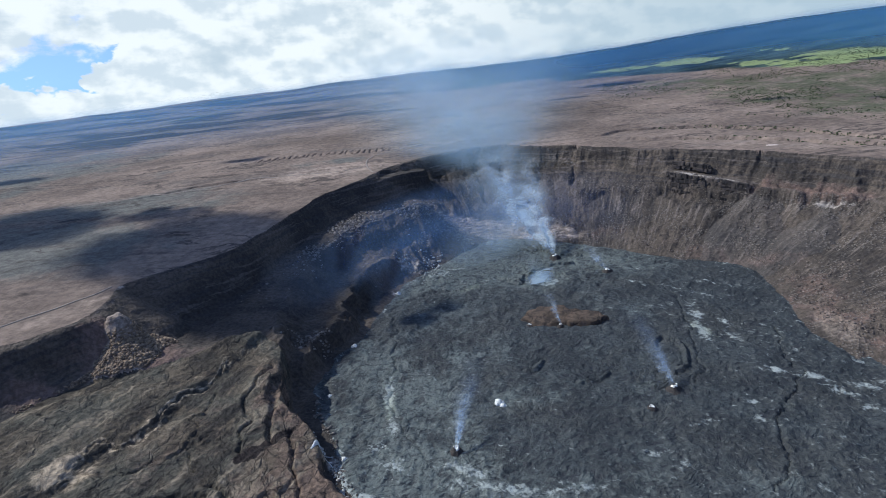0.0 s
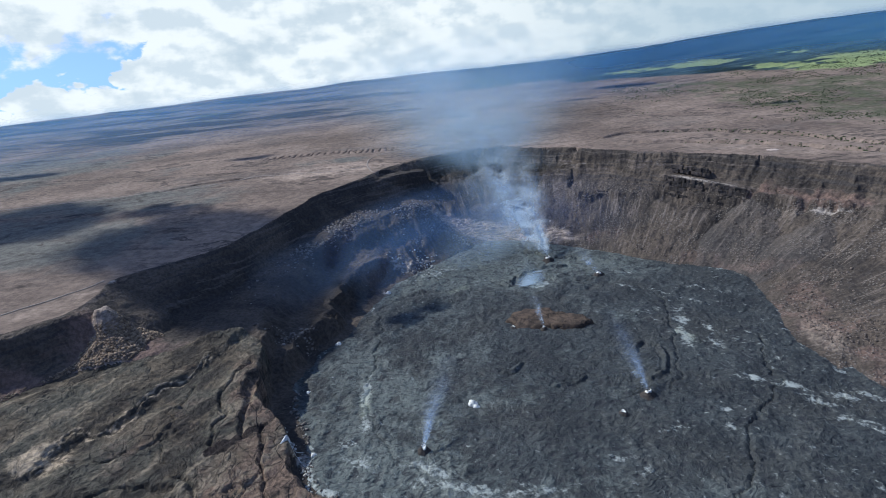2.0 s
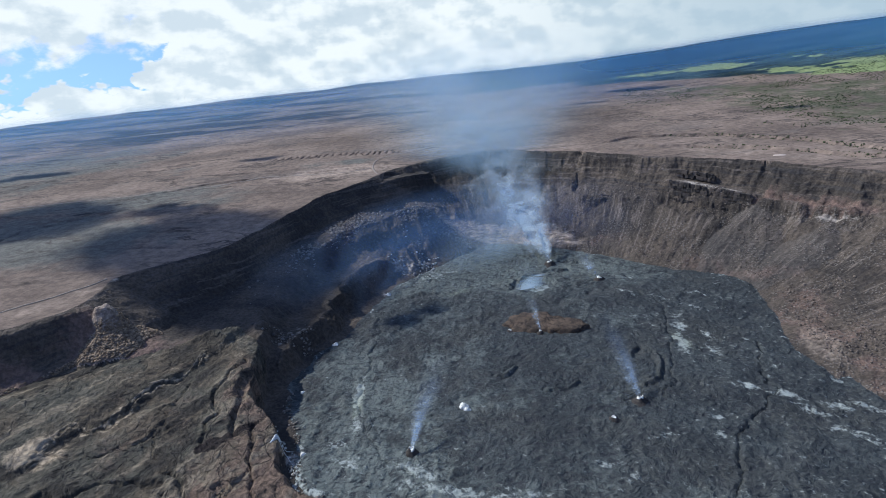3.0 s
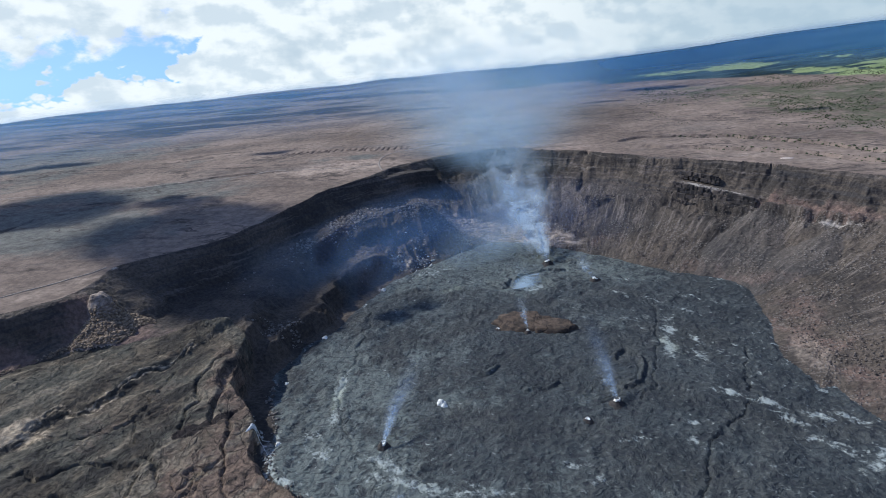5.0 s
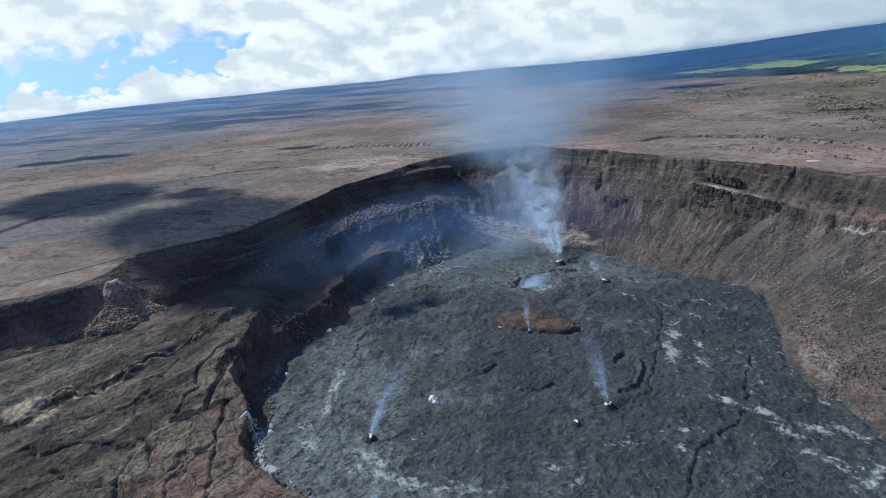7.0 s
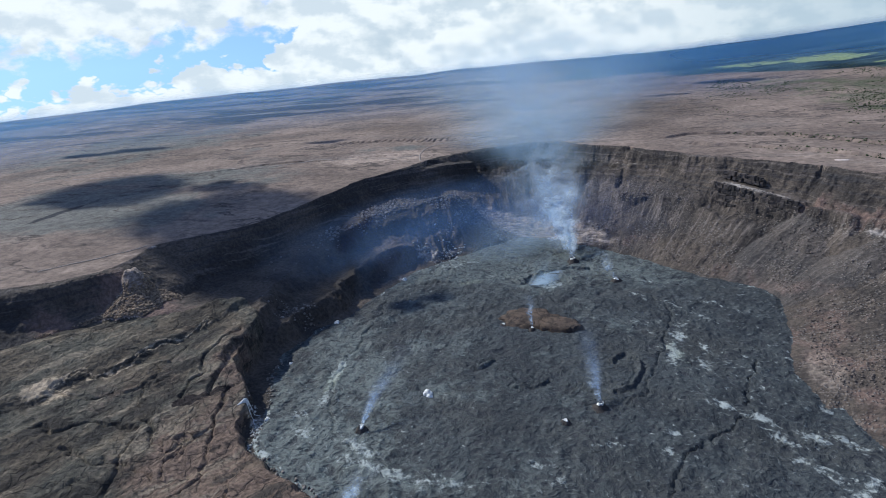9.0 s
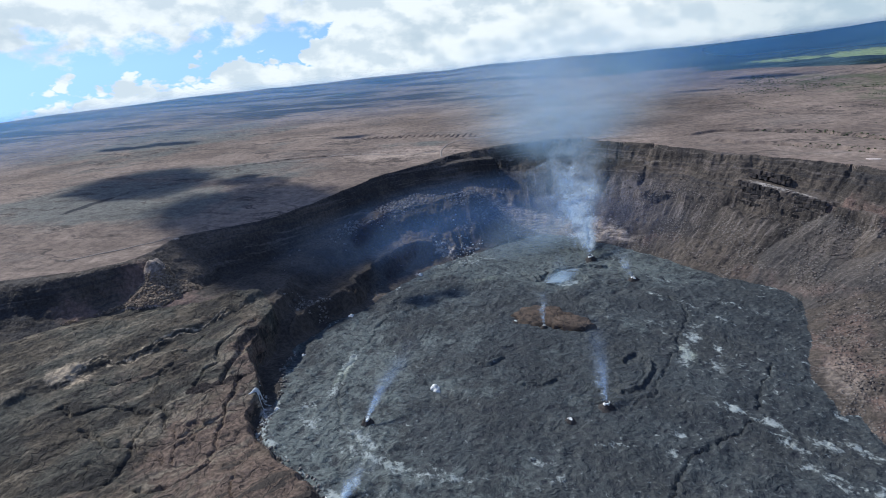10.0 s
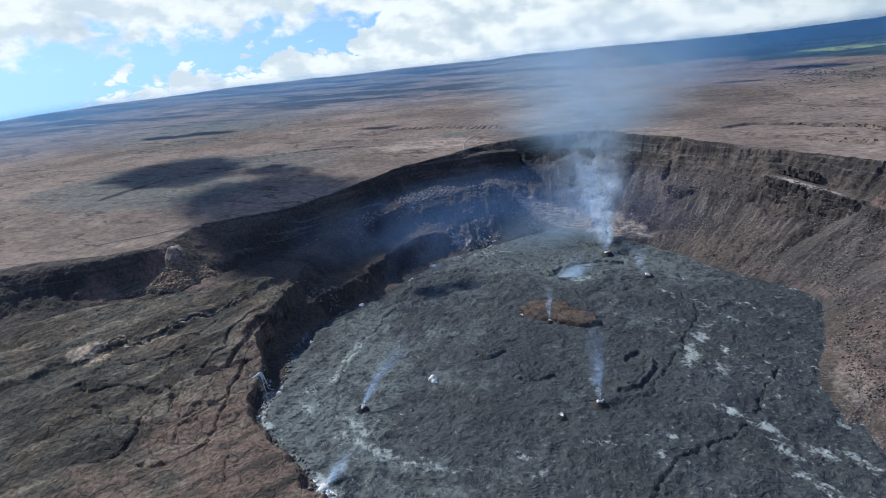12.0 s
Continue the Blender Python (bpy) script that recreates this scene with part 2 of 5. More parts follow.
SCARPS = [(rounded(c, False, 3), drop) for c, drop in (
    ([(411, 1616), (501, 1657), (701, 1607), (842, 1451), (943, 1268)], 3.0),
    ([(-840, 1345), (-742, 1428), (-618, 1481), (-420, 1526), (-300, 1541)], 1.6),
    ([(-640, 1245), (-562, 1369)], 0.8),
    ([(480, 1530), (700, 1420), (860, 1240), (960, 1130)], 3.5),
    ([(-1100, 760), (-984, 1020), (-880, 1160), (-760, 1260)], 2.0))]


def block_top(x, y):
    """The tilted top of the sunken block, with the step along its long fissure."""
    step_up = inside_distance(x + fractal(x, y, 24, 3, 33) * 4, y + fractal(x, y, 24, 3, 34) * 4, UPPER_STEP)
    z = 40.5 - 0.125 * (x + 250) + 0.125 * (y - 580) - 4 + 7.5 * smooth(-10, 7, step_up)
    z = z + 13 * spot(x, y, -258, 655, 34, 58, 10)
    return np.clip(z, 10, 74)


def terrain(x, y):
    """Heights and masks of the whole ground."""
    plain = plain_height(x, y)
    jag = 1.0 - 0.6 * smooth(100, -150, x)
    wx = x + fractal(x, y, 55, 4, 3) * 9 * jag + (fractal(x, y, 17, 2, 12) * 1.5 + fractal(x, y, 7, 2, 13) * 0.6) * jag
    wy = y + fractal(x, y, 55, 4, 8) * 9 * jag + (fractal(x, y, 17, 2, 15) * 1.5 + fractal(x, y, 7, 2, 16) * 0.6) * jag
    rim = inside_distance(wx, wy, RIM)
    floor = -inside_distance(x + fractal(x, y, 30, 3, 21) * 4, y + fractal(x, y, 30, 3, 22) * 4, FLOOR)
    block = inside_distance(x + fractal(x, y, 28, 3, 31) * 5, y + fractal(x, y, 28, 3, 32) * 5, BLOCK)
    t = np.clip(np.maximum(floor, 0) / (np.maximum(floor, 0) + np.maximum(rim, 0) + 1e-6), 0, 1)
    turn = np.degrees(np.arctan2(x - 180, y - 850))
    gully = creases(turn + fractal(x, y, 60, 3, 54) * 2.0, floor * 0.018, 5.5, 4, 50) * (0.55 + 0.6 * fractal(x, y, 150, 2, 57))
    t2 = np.clip(t + 0.028 * gully * smooth(0.05, 0.3, t) * smooth(1.0, 0.86, t), 0, 1)
    open_wall = np.interp(t2, [0, 0.25, 0.45, 0.67, 0.80, 0.875, 0.90, 0.925, 0.935, 0.965, 1], [0, 0.17, 0.34, 0.56, 0.67, 0.735, 0.80, 0.83, 0.88, 0.975, 1])
    chute_wall = np.interp(t2, [0, 0.25, 0.45, 0.67, 0.80, 0.90, 0.97, 1], [0, 0.17, 0.34, 0.57, 0.705, 0.83, 0.955, 1])
    open_wall = open_wall + (chute_wall - open_wall) * smooth(-0.15, 0.35, fractal(turn, t * 4.0, 9.0, 3, 58)) * smooth(250, 330, x)
    left_wall = np.interp(t2, [0, 0.12, 0.24, 0.38, 0.49, 0.60, 0.72, 0.76, 0.97, 1], [0, 0.05, 0.12, 0.20, 0.52, 0.54, 0.57, 0.61, 0.985, 1])
    left = smooth(20, -130, x) * smooth(360, 470, y)
    share = open_wall + (left_wall - open_wall) * left
    wall = share * plain
    # the shaded side: cliff, bench with a raised crest, and a lower terrace above the lava
    crest_z = np.interp(y, CREST[:, 1], CREST[:, 2])
    crest_at = np.interp(y, CREST[:, 1], CREST[:, 0]) + fractal(x, y, 60, 3, 35) * 9
    from_crest = line_distance(x + fractal(x, y, 40, 3, 36) * 9, y + fractal(x, y, 40, 3, 37) * 9, CREST[:, :2])
    low = np.maximum(floor, 0) / (np.maximum(floor, 0) + from_crest + 1e-6)
    high = from_crest / (from_crest + np.maximum(rim, 0) + 1e-6)
    low = np.clip(low + 0.10 * gully * smooth(0, 0.2, low) * smooth(1, 0.85, low), 0, 1)
    high = np.clip(high + 0.04 * gully * smooth(0.3, 0.5, high) * smooth(1, 0.85, high), 0, 1)
    under = crest_z * np.interp(low, [0, 0.12, 0.20, 0.375, 0.40, 0.46, 0.66, 0.74, 0.97, 1], [0, 0.04, 0.08, 0.535, 0.545, 0.49, 0.51, 0.57, 0.98, 1])
    ramp = crest_z * low ** 1.15 + fractal(x, y, 26, 4, 38, 0.6) * 5 * smooth(0, 0.2, low) * smooth(1, 0.8, low)
    under = under + (ramp - under) * smooth(1075, 1170, y + 0.3 * (x + 130) + fractal(x, y, 50, 2, 39) * 20)
    over = crest_z + (plain - crest_z) * np.interp(high, [0, 0.06, 0.40, 0.60, 0.985, 1], [0, -0.05, 0.0, 0.05, 0.985, 1])
    shaded = smooth(700, 765, y) * smooth(-5, -90, x) * smooth(1400, 1330, y)
    wall = wall + (np.where(x > crest_at, under, over) - wall) * shaded
    # behind the sunken block the wall stands on the block, not on the lava
    shelf = block_top(x, y)
    back = np.maximum(-block, 0)
    t3 = back / (back + np.maximum(rim, 0) + 1e-6) + 0.05 * gully * jag
    rise = np.interp(t3, [0, 0.30, 0.45, 0.80, 0.93, 1], [0, 0.15, 0.34, 0.92, 0.97, 1])
    near_block = smooth(0.95, 0.65, back / (np.maximum(floor, 0) + 1e-6)) * smooth(-262, -310, x) * (1 - shaded)
    wall = wall + (shelf + (plain - shelf) * rise - wall) * near_block
    wall = wall * (1 - 0.65 * smooth(-262, -244, x) * smooth(-135, -160, x) * smooth(745, 690, y) * smooth(470, 500, y))
    # the rubble mound at the bench's end, and the talus cone under the tower
    wall = wall + 24 * np.exp(-((x + 45) ** 2 + (y - 1318) ** 2) / 62 ** 2)
    cone = 112 - 0.60 * np.hypot(x + 474, y - 716) + fractal(x, y, 14, 3, 61) * 2.0
    tower = 131 + fractal(x, y, 12, 3, 63) * 4 - 2.2 * np.maximum(np.hypot(x + 478, y - 728) - 11, 0)
    inner = (floor > 0) & (rim > 0)
    rockfall = smooth(-1, 3, np.maximum(cone, tower) - wall) * inner
    wall = np.where(inner, np.maximum(wall, np.minimum(np.maximum(cone, tower), plain - 4)), wall)
    # the slice of plain that has sunk below the rim
    u, v = (x + 130) * 0.83 + (y - 1480) * 0.55, (x + 130) * -0.55 + (y - 1480) * 0.83
    sunk = smooth(78, 60, np.abs(u)) * smooth(24, 15, np.abs(v + 4))
    wall = np.where(inner, wall + (152 - wall) * sunk, wall)
    # the ledge of thick flows in the sunlit wall
    u, v = (x - 500) * 0.742 + (y - 1328) * -0.673, (x - 500) * 0.673 + (y - 1328) * 0.742
    v = v + fractal(x, y, 17, 3, 66) * 4
    ledge = smooth(-34, 12, u) * smooth(184, 168, u)
    fans = np.zeros(x.shape)
    shape = np.interp(v, [-70, -30, -21, -17, -13, -7, 0, 32], [74, 85, 93, 112, 115, 136, 138, 139]) - 0.08 * u * smooth(-30, -8, v) - 0.03 * u
    platform = smooth(-8, -3, v) * smooth(34, 24, v)
    apron = ledge * smooth(-70, -34, v) * smooth(48, 26, v)
    wall = np.where(inner, wall + (shape + 0.03 * u * smooth(-30, -8, v) - wall) * apron, wall)
    for (ax, ay, bx, by, z) in ((300, 1405, 352, 1378, 95), (385, 1372, 432, 1330, 100), (640, 1185, 760, 1075, 122)):
        d = line_distance(x + fractal(x, y, 14, 2, 68) * 5, y + fractal(x, y, 14, 2, 69) * 5, np.array([(ax, ay), (bx, by)], float))
        wall = np.where(inner & (wall < z), wall + (z - wall) * smooth(16, 7, d), wall)
    cove = spot(x, y, 95, 1385, 125, 62)
    steps = np.round(wall / 5.0 + fractal(x, y, 60, 2, 74) * 0.5) * 5.0 * 0.8
    wall = np.where(inner, wall + (steps - wall) * smooth(0.35, 0.6, cove), wall)
    for cx, cy, z, grade in ((640, 1186, 114, 0.66), (714, 1070, 101, 0.60), (664, 1168, 108, 0.64), (300, 1440, 98, 0.62), (560, 1262, 96, 0.60), (430, 1385, 92, 0.62)):
        fan = z - grade * np.hypot(x - cx, y - cy) + fractal(x, y, 30, 3, 73) * 1.2
        fan = np.minimum(fan, floor * 0.75)
        fans = np.where(inner & (fan > wall), 1.0, fans)
        wall = np.where(inner, np.maximum(wall, fan), wall)
    for line, deep in CHUTES:
        d = line_distance(x + fractal(x, y, 20, 2, 78) * 5, y + fractal(x, y, 20, 2, 79) * 5, line)
        wall = np.where(inner, wall - deep * np.exp(-(d / 9.0) ** 2), wall)
    # flows exposed as ledges in the steep parts, rubble on the slopes
    steep = smooth(0.66, 0.82, t) * (1 - 0.85 * left)
    warp = fractal(x, y, 60, 4, 77, 0.6) * 3.2
    wave = np.sin(wall * 2 * np.pi / 12.5 + warp) * 1.5 + np.sin(wall * 2 * np.pi / 5.3 + 1.7 * warp) * 0.5
    bumps = (fractal(x, y, 22, 6, 80, 0.62) * (1.9 - 0.7 * left) + creases(x, y, 9, 3, 84) * 0.7 * (1 - 0.5 * left)) * (1 - 0.4 * fans)
    wall = wall + np.where(inner, (wave * steep + bumps) * (1 - 0.8 * apron * platform) * smooth(0, 14, floor) * smooth(0, 6, rim), 0)
    # the lava floor
    lava = fractal(x, y, 130, 3, 100) * 1.6 + fractal(x, y, 14, 4, 104, 0.65) * 1.15 + creases(x + 12 * noise2(x / 40, y / 40, 109), y + 12 * noise2(x / 40, y / 40, 110), 24, 3, 108) * 0.8
    ring = np.hypot((x - 170) * 0.9, y - 700)
    lava = lava + 1.4 * np.sin(ring / 13 + fractal(x, y, 90, 3, 112) * 4) * smooth(120, 260, ring) * smooth(520, 300, ring)
    wig_x, wig_y = fractal(x, y, 26, 4, 120) * 9, fractal(x, y, 26, 4, 124) * 9
    for line, deep in CRACKS:
        d = line_distance(x + wig_x * 0.7, y + wig_y * 0.7, line)
        lava = lava - deep * np.exp(-(d / 1.2) ** 2) + 0.2 * deep * np.exp(-((d - 6) / 4) ** 2)
    for line in PRESSURE_RIDGES:
        d = line_distance(x + wig_x * 0.6, y + wig_y * 0.6, line)
        lava = lava + 3.6 * np.exp(-(d / 3.4) ** 2) - 1.8 * np.exp(-((d - 7) / 3.4) ** 2)
    # the sunken hollow that fumes
    hollow = np.hypot((x - 165) / 42, (y - 1062) / 36) + fractal(x, y, 25, 3, 130) * 0.14
    lava = lava - (1.5 + 2.5 * smooth(1040, 1090, y)) * smooth(1.0, 0.88, hollow) + 4.0 * np.exp(-((hollow - 1.12) / 0.10) ** 2) * smooth(1050, 1085, y)
    # the sunken block's cracked top
    across, along = x * 0.55 + y * 0.84, (y * 0.55 - x * 0.84) * 2.4
    top = shelf + 10 * spot(x, y, -318, 752, 62, 22, 12) + fractal(across, along, 95, 4, 140) * 2.4 + fractal(x, y, 11, 4, 146, 0.62) * 0.9 + creases(across, along, 34, 3, 148) * 0.7
    slabs = np.full(x.shape, 1e9)
    for k, (line, wide, deep) in enumerate(BLOCK_CRACKS):
        d = line_distance(x + wig_x * 0.8, y + wig_y * 0.8, line)
        slabs = d if k == 0 else slabs
        top = top - deep * np.exp(-(d / wide) ** 2) + 0.12 * deep * np.exp(-((d - 2.5 * wide) / (1.2 * wide)) ** 2)
    net = creases(x * 0.8 + y * 0.45 + wig_x * 1.4, y * 0.4 - x * 0.2 + wig_y, 30, 2, 150)
    top = top - 1.8 * smooth(1.28, 1.42, net) * smooth(-0.3, 0.2, fractal(x, y, 110, 2, 155))
    z = np.where(floor <= 0, lava, np.where(rim > 0, wall, plain))
    on_block = smooth(-3, 6, block) * smooth(-6, 2, rim)
    z = np.where(rim > -6, z + (top - z) * on_block, z)
    z = np.where((floor > -9) & (floor <= 0), z * smooth(0, -9, floor) + 0.0, z)
    return z, dict(floor=floor, rim=rim, block=block, t=np.maximum(t, t3 * near_block), left=left, slabs=slabs, hollow=hollow, fans=fans,
                   turn=turn, rockfall=rockfall)


def spaced(low, high, pitch, limit, ratio):
    """Grid lines: even from low to high, then wider and wider out to the limit on both sides."""
    core = list(np.arange(low, high + pitch, pitch))
    step_up, v = pitch, core[-1]
    while v < limit[1]:
        step_up *= ratio
        v += step_up
        core.append(v)
    step_up, v = pitch, core[0]
    while v > limit[0]:
        step_up *= ratio
        v -= step_up
        core.insert(0, v)
    return np.array(core)


# ---- materials ----
def material(name, build, rough=0.9, specular=0.2):
    m = bpy.data.materials.new(name)
    m.use_nodes = True
    t = m.node_tree
    shader = t.nodes["Principled BSDF"]
    shader.inputs["Roughness"].default_value = rough
    shader.inputs["Specular IOR Level"].default_value = specular
    place = t.nodes.new("ShaderNodeTexCoord").outputs["Object"]
    colour, relief = build(t, place)
    if isinstance(colour, tuple):
        shader.inputs["Base Color"].default_value = (*colour, 1)
    else:
        t.links.new(colour, shader.inputs["Base Color"])
    if relief is not None:
        height, depth = relief
        bump = t.nodes.new("ShaderNodeBump")
        bump.inputs["Strength"].default_value, bump.inputs["Distance"].default_value = 1.0, depth
        t.links.new(height, bump.inputs["Height"])
        t.links.new(bump.outputs[0], shader.inputs["Normal"])
    return m


def mask(t, name):
    n = t.nodes.new("ShaderNodeAttribute")
    n.attribute_name = name
    return n.outputs["Fac"]


def cells(t, place, scale, feature="F1"):
    n = t.nodes.new("ShaderNodeTexVoronoi")
    n.feature = feature
    n.inputs["Scale"].default_value = scale
    t.links.new(place, n.inputs["Vector"])
    return n.outputs["Distance"], n.outputs["Color"] if feature == "F1" else None


def warped(t, place, scale, amount):
    n = t.nodes.new("ShaderNodeTexNoise")
    n.inputs["Scale"].default_value, n.inputs["Detail"].default_value = scale, 3
    t.links.new(place, n.inputs["Vector"])
    less = t.nodes.new("ShaderNodeVectorMath")
    less.operation = "SUBTRACT"
    less.inputs[1].default_value = (0.5, 0.5, 0.5)
    t.links.new(n.outputs["Color"], less.inputs[0])
    more = t.nodes.new("ShaderNodeVectorMath")
    more.operation = "MULTIPLY_ADD"
    more.inputs[1].default_value = (amount, amount, amount)
    t.links.new(less.outputs[0], more.inputs[0])
    t.links.new(place, more.inputs[2])
    return more.outputs[0]


def lava_look(t, p):
    bent = warped(t, p, 0.05, 14)
    base = blend(t, step(t, grain(t, p, 0.010, 4, 0.6), 0.38, 0.62), (0.0205, 0.0245, 0.0270), (0.041, 0.048, 0.050))
    brown = step(t, grain(t, p, 0.009, 4, 0.6), 0.48, 0.60)
    base = blend(t, maths(t, "MULTIPLY", brown, 0.35), base, (0.056, 0.056, 0.050))
    silver = maths(t, "ADD", mask(t, "silver"), maths(t, "MULTIPLY", grain(t, bent, 0.040, 5, 0.65), 1.3))
    base = blend(t, maths(t, "MULTIPLY", step(t, silver, 0.72, 1.15), 0.75), base, (0.118, 0.136, 0.128))
    fleck = grain(t, warped(t, p, 0.2, 5), 0.17, 3, 0.6)
    ropes = grain(t, stretched(t, warped(t, p, 0.022, 60), (0.05, 0.17, 0.1), 20), 1.0, 3, 0.6)
    curl = grain(t, warped(t, p, 0.10, 18), 0.060, 3, 0.6)
    base = blend(t, maths(t, "MULTIPLY", step(t, fleck, 0.52, 0.70), 0.5), base, (0.094, 0.102, 0.100))
    base = blend(t, maths(t, "MULTIPLY", step(t, fleck, 0.48, 0.34), 0.6), base, (0.018, 0.021, 0.026))
    base = blend(t, maths(t, "MULTIPLY", step(t, ropes, 0.46, 0.36), 0.75), base, (0.016, 0.019, 0.024))
    base = blend(t, maths(t, "MULTIPLY", step(t, curl, 0.44, 0.34), 0.75), base, (0.018, 0.020, 0.025))
    patch = maths(t, "MULTIPLY", grain(t, warped(t, stretched(t, p, (1, 1.35, 1), -50), 0.05, 18), 0.075, 6, 0.72), 2.1)
    fume = maths(t, "ADD", mask(t, "deposit"), patch)
    fume = maths(t, "ADD", fume, maths(t, "MULTIPLY", maths(t, "SUBTRACT", fleck, 0.5), 0.9))
    base = blend(t, maths(t, "MULTIPLY", step(t, fume, 1.28, 1.74), 0.85), base, (0.33, 0.36, 0.345))
    crust = maths(t, "ADD", mask(t, "sulphur"), maths(t, "MULTIPLY", patch, 0.5))
    base = blend(t, maths(t, "MULTIPLY", step(t, crust, 0.85, 1.2), 0.55), base, (0.22, 0.24, 0.18))
    height = maths(t, "ADD", maths(t, "ADD", fleck, maths(t, "MULTIPLY", ropes, 1.4)), maths(t, "MULTIPLY", curl, 1.6))
    return base, (height, 2.6)


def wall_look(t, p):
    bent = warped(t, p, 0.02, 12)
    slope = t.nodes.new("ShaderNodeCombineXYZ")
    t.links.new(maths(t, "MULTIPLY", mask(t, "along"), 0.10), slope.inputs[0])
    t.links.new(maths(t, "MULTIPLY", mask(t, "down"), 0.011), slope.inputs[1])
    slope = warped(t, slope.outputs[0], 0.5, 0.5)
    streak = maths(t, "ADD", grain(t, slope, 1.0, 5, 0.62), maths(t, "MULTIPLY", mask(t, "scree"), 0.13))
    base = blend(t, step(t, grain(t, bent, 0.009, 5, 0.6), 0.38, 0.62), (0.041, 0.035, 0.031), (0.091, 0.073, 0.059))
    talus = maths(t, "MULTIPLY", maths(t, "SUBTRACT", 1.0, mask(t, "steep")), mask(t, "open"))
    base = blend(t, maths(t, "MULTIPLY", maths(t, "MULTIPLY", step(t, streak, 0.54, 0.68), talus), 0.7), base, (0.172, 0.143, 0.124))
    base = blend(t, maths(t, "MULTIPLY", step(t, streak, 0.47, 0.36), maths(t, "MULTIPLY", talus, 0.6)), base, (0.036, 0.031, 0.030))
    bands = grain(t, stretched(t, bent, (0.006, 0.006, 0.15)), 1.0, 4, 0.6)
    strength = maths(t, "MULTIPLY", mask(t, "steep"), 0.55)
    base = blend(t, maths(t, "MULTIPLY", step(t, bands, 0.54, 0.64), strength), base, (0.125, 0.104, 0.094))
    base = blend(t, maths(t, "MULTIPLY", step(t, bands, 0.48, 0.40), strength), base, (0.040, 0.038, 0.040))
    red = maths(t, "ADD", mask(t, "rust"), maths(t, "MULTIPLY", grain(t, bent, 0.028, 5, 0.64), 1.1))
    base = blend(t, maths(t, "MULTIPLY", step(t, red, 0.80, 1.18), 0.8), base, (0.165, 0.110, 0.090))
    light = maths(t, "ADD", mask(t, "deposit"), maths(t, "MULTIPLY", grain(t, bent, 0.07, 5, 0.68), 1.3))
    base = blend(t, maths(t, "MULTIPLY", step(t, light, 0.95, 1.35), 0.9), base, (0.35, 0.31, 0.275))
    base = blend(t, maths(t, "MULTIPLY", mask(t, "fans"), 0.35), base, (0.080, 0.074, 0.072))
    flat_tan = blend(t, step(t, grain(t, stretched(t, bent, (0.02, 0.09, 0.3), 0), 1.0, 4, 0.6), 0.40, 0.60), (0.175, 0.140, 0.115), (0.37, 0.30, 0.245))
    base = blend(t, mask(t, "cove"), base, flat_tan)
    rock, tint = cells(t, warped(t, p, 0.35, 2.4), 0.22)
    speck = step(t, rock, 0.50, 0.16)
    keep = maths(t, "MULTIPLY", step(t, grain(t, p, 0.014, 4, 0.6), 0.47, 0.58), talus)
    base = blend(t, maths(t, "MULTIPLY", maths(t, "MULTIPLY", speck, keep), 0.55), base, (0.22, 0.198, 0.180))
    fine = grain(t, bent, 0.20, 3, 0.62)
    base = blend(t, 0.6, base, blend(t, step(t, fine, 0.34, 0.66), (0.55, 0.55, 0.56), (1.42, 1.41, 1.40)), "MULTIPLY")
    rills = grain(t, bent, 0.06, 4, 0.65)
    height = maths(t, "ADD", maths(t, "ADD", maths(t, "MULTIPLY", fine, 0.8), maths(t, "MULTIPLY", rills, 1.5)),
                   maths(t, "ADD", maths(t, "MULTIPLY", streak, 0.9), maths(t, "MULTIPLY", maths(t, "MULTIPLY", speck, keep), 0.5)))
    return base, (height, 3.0)


